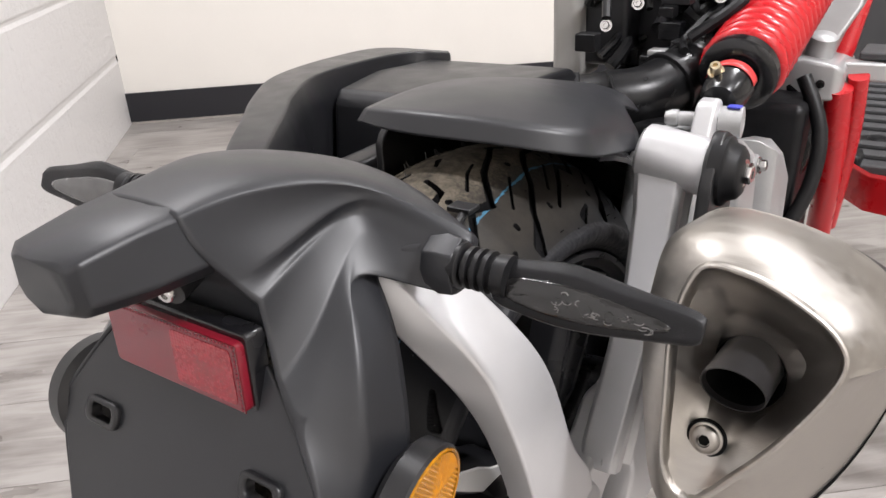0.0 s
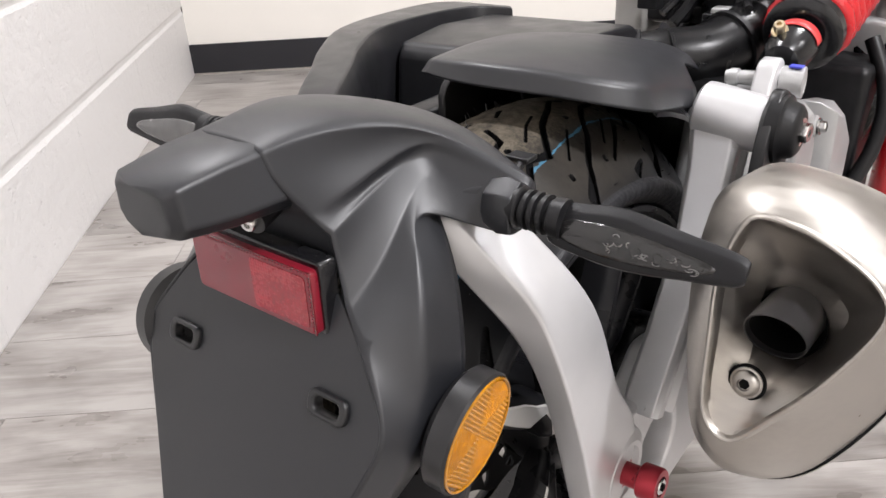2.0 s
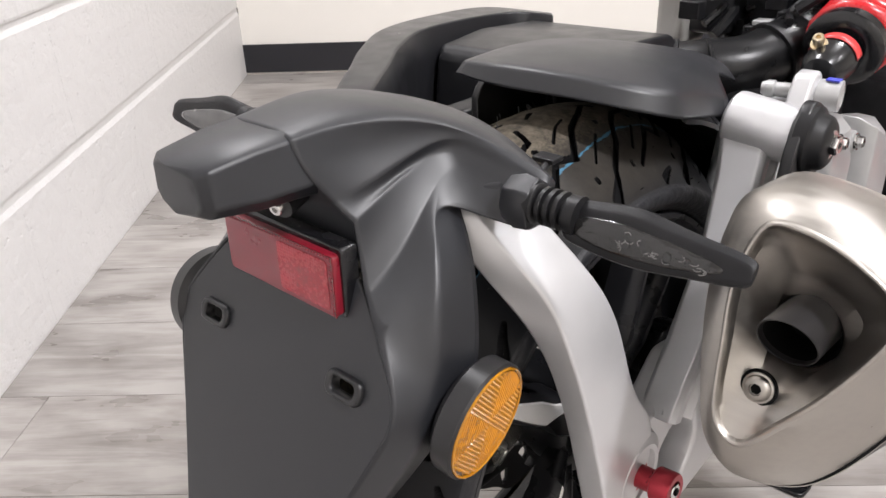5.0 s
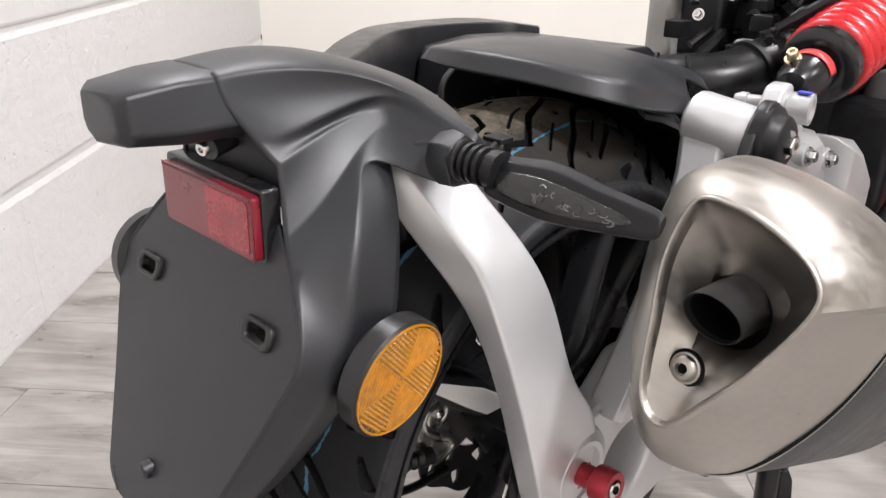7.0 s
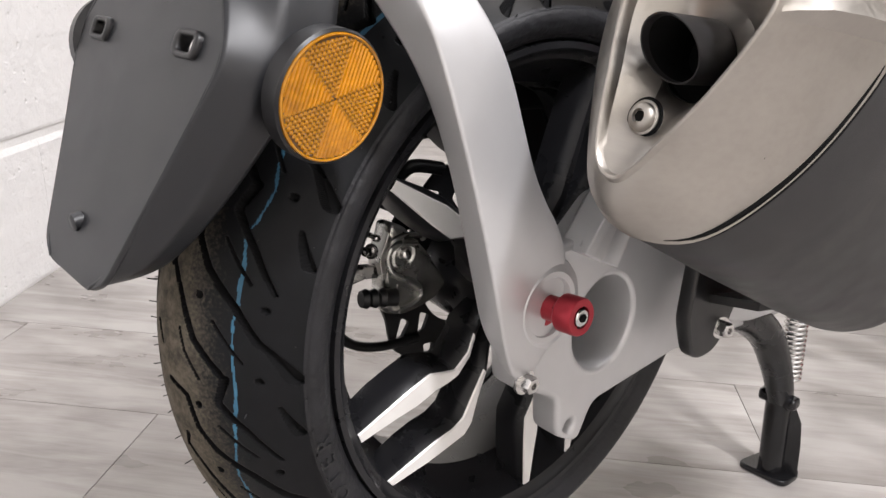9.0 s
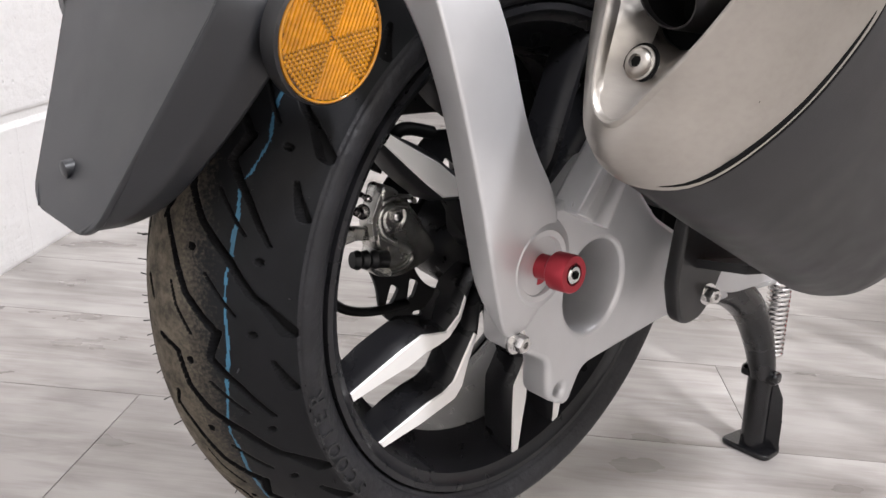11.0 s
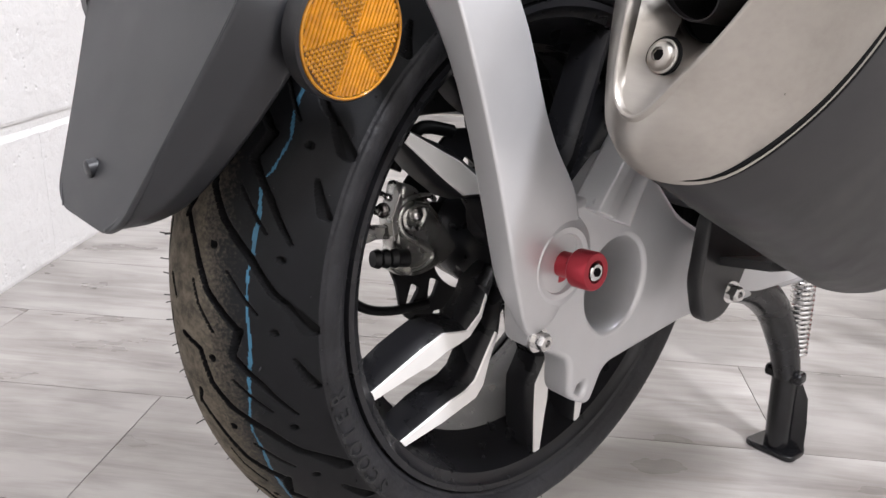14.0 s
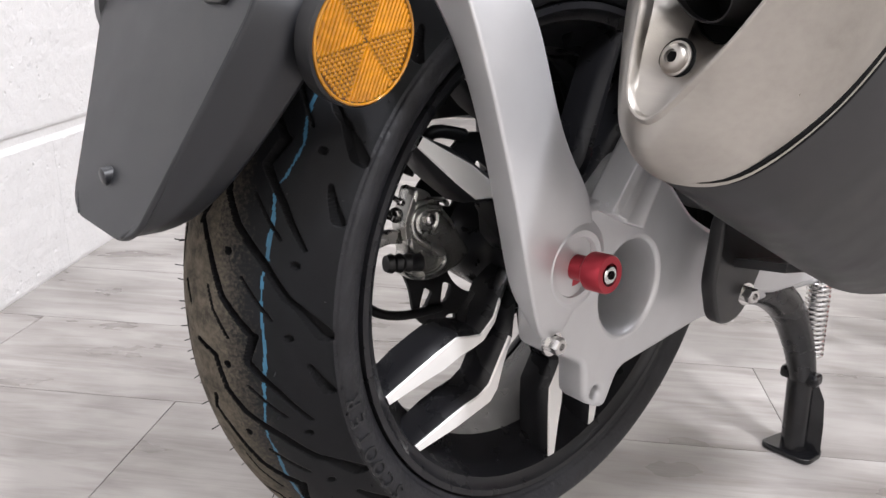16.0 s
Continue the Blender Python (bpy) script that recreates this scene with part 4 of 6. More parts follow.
# tail cover: sections from back to front, with creased ridges
# each row runs from the middle over the top, down the ridges and the fluted flank to the column's edge
ROWS_C = [((0, -0.2700, 0.7042), (0.0180, -0.2700, 0.7036), (0.0265, -0.2700, 0.7022), (0.0295, -0.2700, 0.7003), (0.0345, -0.2690, 0.6860), (0.0430, -0.2560, 0.6640), (0.0480, -0.2530, 0.6575), (0.0525, -0.2505, 0.6525), (0.0560, -0.2520, 0.6350), (0.0655, -0.2585, 0.6150), (0.0787, -0.2654, 0.6000), (0.1065, -0.2450, 0.5870), (0.1090, -0.2130, 0.5840)),
          ((0, -0.2400, 0.7083), (0.0170, -0.2400, 0.7075), (0.0270, -0.2400, 0.7055), (0.0320, -0.2405, 0.7020), (0.0365, -0.2360, 0.6850), (0.0488, -0.2320, 0.6690), (0.0478, -0.2235, 0.6655), (0.0520, -0.2215, 0.6650), (0.0605, -0.2263, 0.6482), (0.0690, -0.2312, 0.6315), (0.0823, -0.2311, 0.6258), (0.0955, -0.2310, 0.6200), (0.0960, -0.1990, 0.6170)),
          ((0, -0.2070, 0.7083), (0.0240, -0.2070, 0.7068), (0.0405, -0.2060, 0.7035), (0.0455, -0.2065, 0.6998), (0.0455, -0.2010, 0.6900), (0.0518, -0.1975, 0.6800), (0.0503, -0.1928, 0.6755), (0.0525, -0.1920, 0.6730), (0.0582, -0.1966, 0.6655), (0.0640, -0.2012, 0.6580), (0.0701, -0.2066, 0.6500), (0.0762, -0.2120, 0.6420), (0.0770, -0.1870, 0.6390)),
          ((0, -0.1740, 0.7012), (0.0300, -0.1720, 0.6985), (0.0520, -0.1690, 0.6920), (0.0575, -0.1690, 0.6878), (0.0572, -0.1692, 0.6862), (0.0572, -0.1700, 0.6845), (0.0565, -0.1700, 0.6790), (0.0572, -0.1725, 0.6748), (0.0582, -0.1739, 0.6726), (0.0592, -0.1752, 0.6705), (0.0631, -0.1876, 0.6618), (0.0670, -0.2000, 0.6530), (0.0680, -0.1850, 0.6500)),
          ((0, -0.1400, 0.6900), (0.0380, -0.1420, 0.6870), (0.0720, -0.1470, 0.6800), (0.0900, -0.1620, 0.6765), (0.0915, -0.1650, 0.6750), (0.0920, -0.1665, 0.6725), (0.0920, -0.1680, 0.6690), (0.0920, -0.1700, 0.6650), (0.0920, -0.1720, 0.6610), (0.0920, -0.1745, 0.6565), (0.0920, -0.1775, 0.6500), (0.0920, -0.1830, 0.6410), (0.0920, -0.1640, 0.6390)),
          ((0, -0.1180, 0.6800), (0.0400, -0.1250, 0.6785), (0.0850, -0.1405, 0.6725), (0.1165, -0.1565, 0.6660), (0.1185, -0.1605, 0.6640), (0.1190, -0.1625, 0.6620), (0.1190, -0.1645, 0.6590), (0.1190, -0.1670, 0.6580), (0.1190, -0.1690, 0.6550), (0.1190, -0.1715, 0.6510), (0.1190, -0.1745, 0.6460), (0.1185, -0.1785, 0.6390), (0.1175, -0.1605, 0.6380)),
          ((0, -0.1000, 0.6680), (0.0380, -0.1080, 0.6660), (0.0810, -0.1285, 0.6600), (0.1145, -0.1485, 0.6590), (0.1155, -0.1505, 0.6570), (0.1155, -0.1515, 0.6550), (0.1155, -0.1530, 0.6530), (0.1155, -0.1545, 0.6530), (0.1155, -0.1560, 0.6510), (0.1155, -0.1575, 0.6480), (0.1155, -0.1595, 0.6450), (0.1145, -0.1615, 0.6410), (0.1135, -0.1545, 0.6400))]
CENTRE = len(ROWS_C[0]) - 1
bm = bmesh.new()
lay = bm.edges.layers.float.new("crease_edge")
grid = []
for row in ROWS_C:
    grid.append([bm.verts.new((MID - x, y, z)) for x, y, z in reversed(row[1:])] + [bm.verts.new((MID + x, y, z)) for x, y, z in row])
for a, b in zip(grid, grid[1:]):
    for i in range(2 * CENTRE):
        bm.faces.new((a[i], a[i + 1], b[i + 1], b[i]))
where = {v: (r, c) for r, row in enumerate(grid) for c, v in enumerate(row)}
# the flanges beside the plate run on below the fluted flank
for sgn in (1, -1):
    above = [grid[0][CENTRE + sgn * k] for k in (10, 11, 12)]
    for n, (p, q) in enumerate(EDGE[1:]):
        r = (q[0] + 0.003 - 0.0014 * n, q[1] + 0.032 - 0.003 * n, q[2] - 0.002)
        row = [bm.verts.new((MID + sgn * x, y, z)) for x, y, z in (p, q, r)]
        for k, v in enumerate(row):
            where[v] = (-1 - n, CENTRE + sgn * (10 + k))
        for k in (0, 1):
            bm.faces.new((above[k], above[k + 1], row[k + 1], row[k]) if sgn < 0 else (above[k + 1], above[k], row[k], row[k + 1]))
        above = row
bmesh.ops.recalc_face_normals(bm, faces=bm.faces)
RIDGE = {3: 0.80, 5: 0.55, 7: 0.97, 9: 0.62, 11: 0.97}
for e in bm.edges:
    (r0, c0), (r1, c1) = where[e.verts[0]], where[e.verts[1]]
    k, far = abs(c0 - CENTRE), max(r0, r1)
    if c0 == c1 and (k in RIDGE and far <= 3 or k == 10 and far <= 0):
        e[lay] = RIDGE.get(k, 0.9)
    if c0 == c1 and k in (3, 11) and far > 3:
        e[lay] = 0.5
    if r0 == r1 == 5 and k >= 3 and abs(c1 - CENTRE) >= 3:
        e[lay] = 0.4
    if e.is_boundary:
        e[lay] = 1.0
guard = part("tail_cover", bm, M_PLASTIC, scooter, "matte black plastic tail cover with folded ridges", subsurf=3)
so = guard.modifiers.new("thickness", "SOLIDIFY")
so.thickness, so.offset = 0.0025, -1
# the underside of the wings
for sgn in (1, -1):
    rings = []
    for h, y0, y1, z in ((0.052, -0.184, -0.12, 0.648), (0.066, -0.182, -0.128, 0.645), (0.084, -0.1825, -0.146, 0.6415), (0.094, -0.1780, -0.158, 0.6440)):
        rings.append([Vector((MID + sgn * h, y0, z)), Vector((MID + sgn * h, y1, z - 0.002)), Vector((MID + sgn * h, y1, z + 0.020)), Vector((MID + sgn * h, y0 + 0.006, z + 0.018))])
    part("wing_underside", loft(rings), M_PLASTIC, guard, bevel=0.002)

# tail lamp
LAMP = [(-0.2400, 0, 0.0215, 0.7010, 0.0282, 0.6975, 0.0365, 0.674, 0.030, 0.664), (-0.2695, 0.000, 0.0225, 0.7040, 0.0292, 0.7002, 0.0375, 0.676, 0.030, 0.667), (-0.290, 0, 0.0222, 0.7030, 0.0280, 0.6995, 0.0335, 0.675, 0.027, 0.667), (-0.3170, 0, 0.0205, 0.6990, 0.0255, 0.6960, 0.0275, 0.6765, 0.022, 0.6695), (-0.3225, 0, 0.014, 0.6965, 0.0200, 0.6935, 0.021, 0.6785, 0.016, 0.672)]
rings = []
for y, _, wt, zt, ws, zs, wl, zl, wb, zb in LAMP:
    h = [(0, zt), (wt, zt - 0.0005), (ws, zs), (wl, zl), (wb, zb), (0, zb - 0.001)]
    full = h + [(-x, z) for x, z in reversed(h[1:-1])]
    rings.append([Vector((MID + x, y - (0.004 if abs(x) < 0.012 and y < -0.31 else 0), z)) for x, z in full])
lamp = part("tail_lamp", loft(rings), M_PLASTIC, scooter, "matte black faceted tail lamp housing", bevel=0.0022)
bolt((MID + 0.014, -0.270, 0.6605), (0.25, -0.9, -0.2), 0.0042, 0.005, lamp, hexagon=False)
part("screw_boss", turned([(0, 0.009), (0.02, 0.008)], (MID + 0.010, -0.253, 0.6645), (0.25, -0.9, -0.2), 18), M_PLASTIC2, lamp)


# turn signals
def turn_signal(sgn, root, tip):
    root, tip = Vector(root), Vector(tip)
    d = (tip - root).normalized()
    L = (tip - root).length
    back = Vector((0, -1, 0))
    back = (back - d * back.dot(d)).normalized()
    up = d.cross(back) * sgn
    up = up if up.z > 0 else -up
    # along the stem: height of the top ridge, of the lower lip and the depth, in millimetres
    stations = ((0.033, 6.0, 11.5, 0.80), (0.041, 8.0, 14.0, 0.90), (0.055, 9.5, 15.3, 1.0), (0.070, 12.6, 16.3, 1.05), (0.083, 11.3, 16.0, 1.0), (0.096, 9.0, 14.6, 0.9), (0.108, 7.4, 12.6, 0.80), (0.120, 6.2, 11.2, 0.72), (0.1300, 5.0, 9.8, 0.64), (0.1350, 4.0, 8.8, 0.58), (0.1372, 2.4, 7.0, 0.42))

    def skin(s, a, b):
        return root + d * s + back * (a * 0.001) + up * (b * 0.001)

    tall = 1.0 if sgn > 0 else 1.22
    stations = tuple((s, top * tall, low * tall, k) for s, top, low, k in stations)
    rings = []
    for s, top, low, k in stations:
        rings.append([skin(s, -6.5 * k, top), skin(s, 0.5 * k, top * 0.80 - 1.2), skin(s, 9.5 * k, -low + 2.2), skin(s, 7.0 * k, -low), skin(s, 0, -low - 0.6 * k), skin(s, -10 * k, -low * 0.6), skin(s, -12 * k, top * 0.2), skin(s, -10 * k, top * 0.75)])
    bm = loft(rings)
    lay = bm.edges.layers.float.new("crease_edge")
    bm.verts.index_update()
    for e in bm.edges:
        i, j = e.verts[0].index, e.verts[1].index
        if i % 8 == j % 8 and i % 8 in (0, 1, 2, 3):
            e[lay] = 0.85
        if i // 8 == j // 8 == len(rings) - 1:
            e[lay] = 0.6
    body = part("turn_signal", bm, M_SIGNAL, scooter, "black turn signal with a smoked lens", subsurf=2)
    # a glossy lens bowed out of the back, inside a matte frame
    inner = ((0.0400, 0.40, 0.62), (0.0430, 0.20, 0.80), (0.0540, 0.12, 0.86), (0.0700, 0.15, 0.88), (0.0850, 0.16, 0.88), (0.0980, 0.19, 0.87), (0.1100, 0.24, 0.84), (0.1190, 0.33, 0.78), (0.1240, 0.48, 0.66))

    def face(s, k):
        near = [next(i for i in range(len(stations) - 1) if stations[i + 1][0] >= s)][0]
        p, q = stations[near], stations[near + 1]
        t = (s - p[0]) / (q[0] - p[0])
        top, low, dep = (p[m] * (1 - t) + q[m] * t for m in (1, 2, 3))
        u, v = skin(s, 0.5 * dep, top * 0.80 - 1.2), skin(s, 9.5 * dep, -low + 2.2)
        return u.lerp(v, k)

    out_of = (face(0.075, 0.0) - face(0.075, 1.0)).cross(d)
    out_of = out_of.normalized() * (1 if out_of.dot(back) > 0 else -1)
    rings = []
    for n, (s, k0, k1) in enumerate(inner):
        lift = 0.0016 if 0 < n < len(inner) - 1 else 0.0004
        rings.append([face(s, k0 + (k1 - k0) * m / 6) + out_of * (lift * (1 - abs(m - 3) / 3.4) + 0.0003) for m in range(7)] + [face(s, k1) - out_of * 0.003, face(s, k0) - out_of * 0.003])
    part("lens", loft(rings), M_SMOKE if sgn > 0 else M_CLEARGREY, body, "smoked clear lens", subsurf=1)
    for s0, r0 in ((0.0735, 0.0058), (0.0850, 0.0058), (0.0960, 0.0052), (0.1060, 0.0042)) if sgn > 0 else ():
        c = face(s0, 0.56) + out_of * 0.0019
        part("lamp_cup", turned([(-0.0012, 0.0), (-0.0010, r0 * 0.42), (0.0001, r0 * 0.46), (-0.0004, r0 * 0.2)], c, out_of, 14), M_SMOKE, body)
    # short pale curls laid at random on the lens, added for its streaky contrast
    rng = random.Random(11)
    for _ in range(16 if sgn > 0 else 0):
        s0, k0 = rng.uniform(0.066, 0.114), rng.uniform(0.36, 0.76)
        turn, r0 = rng.uniform(0, 6.28), rng.uniform(0.0016, 0.0034)
        pts = []
        for i in range(6):
            a = turn + 0.55 * i
            pts.append(face(s0 + r0 * math.cos(a), k0 + r0 * 34 * math.sin(a)) + out_of * 0.00155)
        part("optic_rib", tube(pts, 0.00032, 5, 1), M_STREAK, body)
    prof = [(0.010, 0.0118), (0.0165, 0.0122), (0.0175, 0.0112), (0.018, 0.0086)]
    for i in range(3):
        b = 0.0195 + i * 0.0052
        prof += [(b, 0.0086), (b + 0.0004, 0.0110), (b + 0.0030, 0.0112), (b + 0.0034, 0.0086)]
    prof += [(0.0350, 0.0090), (0.0360, 0.0106), (0.043, 0.0112)]
    stem = turned(prof, root, d, 28)
    part("stem", stem, M_SOFT, body, "ribbed rubber stem")
    mount = []
    for s, k in ((-0.004, 0.70), (0.006, 0.90), (0.0150, 0.84)):
        mount.append([root + d * s + back * (a * 0.001 * k) + up * (b * 0.001 * k) for a, b in ((12, 10), (15, -4), (10, -17), (-6, -18), (-14, -6), (-13, 10), (-2, 17))])
    part("signal_mount", loft(mount), M_PLASTIC, body, "faceted mount of the turn signal", bevel=0.0012)
    return body


turn_signal(1, (0.077, -0.174, 0.656), (0.2105, -0.166, 0.6495))
turn_signal(-1, (-0.138, -0.174, 0.656), (-0.271, -0.184, 0.6525))


# ---------- muffler ----------
def closed_curve(points, fine=6):
    """A smooth closed curve through the points."""
    P = [Vector(p) for p in points]
    k, out = len(P), []
    for i in range(k):
        a, b, c, d = P[i - 1], P[i], P[(i + 1) % k], P[(i + 2) % k]
        for j in range(fine):
            t = j / fine
            out.append(0.5 * (2 * b + (c - a) * t + (2 * a - 5 * b + 4 * c - d) * t * t + (3 * b - a - 3 * c + d) * t**3))
    return out


FO, FU, FV = Vector((0.206, -0.109, 0.502)), Vector((0.9987, -0.0482, 0.0134)), Vector((0.0, 0.2672, 0.9636))
FN = Vector((-0.05, -0.963, 0.267)).normalized()
rim2d = closed_curve([(p[0], p[1], 0) for p in ((-0.0040, -0.0040), (-0.0240, 0.0090), (-0.0305, 0.0580), (-0.0325, 0.1000), (-0.0215, 0.1350), (0.0040, 0.1370), (0.0310, 0.1285), (0.0550, 0.1135), (0.0605, 0.0930), (0.0400, 0.0510), (0.0180, 0.0200))])


def rim_ring(k=1.0, off=0.0, deep=None, centre=(0.012, 0.070)):
    """The rim's outline, widened by off or drawn in by k towards the outlet, and sunk."""
    out = []
    n = len(rim2d)
    for i, p in enumerate(rim2d):
        t = (rim2d[(i + 1) % n] - rim2d[i - 1]).normalized()
        q = Vector((p.x, p.y)) + Vector((-t.y, t.x)) * off
        q = Vector(centre).lerp(q, k)
        z = deep(q) if deep else 0.0
        out.append(FO + FU * q.x + FV * q.y - FN * z)
    return out


SO, SN = Vector((0.223, -0.087, 0.464)), Vector((0.3104, -0.8352, 0.4541))
seam_pts = ((0.205, -0.0935, 0.4640), (0.184, -0.0935, 0.4790), (0.171, -0.0850, 0.5050), (0.1535, -0.0560, 0.5690), (0.150, -0.0300, 0.6160), (0.164, -0.0155, 0.6335), (0.186, -0.0030, 0.6420), (0.235, 0.0080, 0.6300), (0.272, 0.0105, 0.6090), (0.2935, 0.0030, 0.5800), (0.2865, -0.0230, 0.5370), (0.268, -0.0520, 0.4970), (0.240, -0.0780, 0.4670))
seam = [p - SN * (p - SO).dot(SN) for p in closed_curve(seam_pts, 66 // 13 + 1)]


def blend(a, b, k):
    return [p.lerp(q, k) for p, q in zip(a, b)]


N_RING = 90
low = FO + FU * 0.0 + FV * -0.004


def paired(ring, marks):
    """The ring in three runs of even steps between the marks, so that rings line up corner by corner."""
    k = len(ring)
    at = [min(range(k), key=lambda i: (ring[i] - m).length) for m in marks]
    way = 1 if (at[1] - at[0]) % k < (at[2] - at[0]) % k else -1
    out = []
    for a, b, count in zip(at, at[1:] + at[:1], (N_RING * 4 // 10, N_RING * 3 // 10, N_RING * 3 // 10)):
        run = [ring[(a + way * i) % k] for i in range((way * (b - a)) % k + 1)]
        acc = [0.0]
        for p, q in zip(run, run[1:]):
            acc.append(acc[-1] + (q - p).length)
        for m in range(count):
            t = acc[-1] * m / count
            n = max(i for i in range(len(run) - 1) if acc[i] <= t)
            out.append(run[n].lerp(run[n + 1], (t - acc[n]) / max(acc[n + 1] - acc[n], 1e-9)))
    return out


def on_face(u, v):
    return FO + FU * u + FV * v


RIM_MARKS = (low, on_face(-0.0215, 0.1350), on_face(0.0605, 0.0930))
rimr = paired(rim_ring(), RIM_MARKS)
seamr = paired(seam, (Vector((0.205, -0.0935, 0.464)), Vector((0.152, -0.022, 0.625)), Vector((0.2935, 0.003, 0.580))))
CREASE = N_RING * 7 // 10                     # the ring's step at which the facets meet
DOWN = Vector((0.01, 0.90, -0.43)).normalized()
cs = sum(seamr, Vector()) / N_RING


def shifted(ring, s, k=1.0):
    return [cs + (p - cs) * k + DOWN * s for p in ring]


muffler = part("muffler", loft([shifted(seamr, 0.002, 0.985), shifted(seamr, 0.005, 1.0), shifted(seamr, 0.10, 1.02), shifted(seamr, 0.24, 1.03), shifted(seamr, 0.315, 1.02), shifted(seamr, 0.345, 0.96), shifted(seamr, 0.362, 0.85), shifted(seamr, 0.37, 0.6)]), M_BODY, scooter, "dark grey painted muffler with a brushed steel end cap")


def bulged(k, amount):
    """Between rim and seam, swelling outwards; the facet under the crease stays flat."""
    ring = blend(rimr, seamr, k)
    c0 = sum(ring, Vector()) / N_RING
    out = []
    for i, p in enumerate(ring):
        w = min((i - CREASE) % N_RING, (CREASE - i) % N_RING)
        past = max(0.0, ((i - CREASE) / (N_RING - CREASE) - 0.5) / 0.5)
        swell = 0.15 + 0.85 * past * past * (3 - 2 * past) if i > CREASE else 1.0
        out.append(p + (p - c0).normalized() * (amount * swell + 0.0055 * math.exp(-w / 1.3) * min(1, 5 * k) * (1 if k < 0.95 else 0.3)))
    return out


def funnel(k):
    """How deep the funnel lies at k, shallower on the shelf that carries the bolt."""
    base = 0.031 * (1 - (max(k - 0.30, 0.0) / 0.66) ** 1.35)

    def deep(q):
        t = min(1.0, max(0.0, (q.y - 0.016) / 0.050))
        return 0.0022 + base * (0.30 + 0.70 * t * t * (3 - 2 * t))

    return deep


def lip(off, sunk):
    return paired(rim_ring(1.0, off, lambda q: sunk), RIM_MARKS)


mouth = FO + FU * 0.0060 + FV * 0.0706 + FN * 0.002
pax = Vector((-0.03, -0.995, 0.08)).normalized()


def round_well(radius, sunk):
    """A ring round the outlet, in step with the rim's points."""
    out = []
    for p in rimr:
        a = (p - mouth)
        a = (FU * a.dot(FU) + FV * a.dot(FV)).normalized()
        out.append(mouth + a * radius - FN * sunk)
    return out


bead = [lip(-0.0004, -0.0012), lip(-0.0014, -0.0020), lip(-0.0026, -0.0017), lip(-0.0036, -0.0002), lip(-0.0043, 0.0020)]
ins = [paired(rim_ring(k, 0, funnel(k)), RIM_MARKS) for k in (0.89, 0.84, 0.78, 0.71, 0.64, 0.57, 0.52)]
well = [round_well(0.0240, 0.0315), round_well(0.0225, 0.0340), round_well(0.0222, 0.0370), round_well(0.0222, 0.080)]
outer = [bulged(k, a) for k, a in ((1.0, -0.003), (0.992, 0.0010), (0.93, 0.0016), (0.915, 0.0016), (0.90, 0.0030), (0.70, 0.0066), (0.45, 0.0086), (0.22, 0.0070), (0.08, 0.0032), (0.02, 0.0002))]
end_cap = part("end_cap", loft(outer + bead + ins + well), M_STEEL, muffler, "brushed stainless steel end cap with a rolled rim", sharp=20)
part("outlet_well", turned([(-0.078, 0.0215), (-0.0350, 0.0217), (-0.0350, 0.0212), (-0.078, 0.0210)], mouth, FN, 48, caps=False), M_SOOT_SHADE, muffler, "sooty black outlet well")
part("outlet_back", turned([(-0.078, 0.0), (-0.078, 0.0219), (-0.076, 0.0219), (-0.076, 0.0)], mouth, FN, 32), M_SOOT_SHADE, muffler)
part("gasket", loft([shifted(seamr, s, 0.992) for s in (-0.004, 0.008)]), M_SOOT_SHADE, muffler)
slash = Vector((-0.03, -0.89, -0.45)).normalized()
px_, py_, _ = basis(pax)


def pipe_ring(radius, along, oblique=True):
    """A ring of the outlet pipe, square or cut along its slanted mouth."""
    out = []
    for i in range(44):
        a = 2 * math.pi * i / 44
        r = (px_ * math.cos(a) + py_ * math.sin(a)) * radius
        out.append(mouth + FU * 0.002 + r + pax * (along - (r.dot(slash) / pax.dot(slash) if oblique else 0)))
    return out


part("tail_pipe", loft([pipe_ring(0.0182, -0.074, False), pipe_ring(0.0184, -0.0012), pipe_ring(0.0182, 0.0), pipe_ring(0.0174, 0.0), pipe_ring(0.0170, -0.0012), pipe_ring(0.0168, -0.006)], caps=False), M_PIPE, muffler, "dark sooty outlet pipe")
part("pipe_lining", loft([pipe_ring(0.0168, -0.006), pipe_ring(0.0166, -0.055, False), pipe_ring(0.0005, -0.056, False)], caps=False), M_SOOT_SHADE, muffler, "black soot inside the pipe")
CAP_BOLT = FO + FU * -0.0040 + FV * 0.0342
# a black disc behind the bolt head, for the recess's shade
part("bolt_recess", turned([(0, 0.0), (0, 0.0118), (0.0010, 0.0112), (0.0012, 0.0)], CAP_BOLT - FN * 0.0100, FN, 32), M_SOOT_SHADE, muffler)
part("bolt", turned([(0, 0.0098), (0.0010, 0.0098), (0.0014, 0.0085), (0.0030, 0.0082), (0.0046, 0.0072), (0.0056, 0.0056), (0.0060, 0.0040), (0.0040, 0.0036), (0.0040, 0.0)], CAP_BOLT - FN * 0.0090, FN, 32), M_STEEL, muffler, "bright dome-headed cap bolt")
# black floor in the bolt head, its depth's shade given as colour
part("hex_socket", turned([(0, 0.0), (0, 0.0034), (0.0004, 0.0034), (0.0004, 0.0)], CAP_BOLT - FN * 0.0049, FN, 6), M_SOOT_SHADE, muffler, smooth=False)

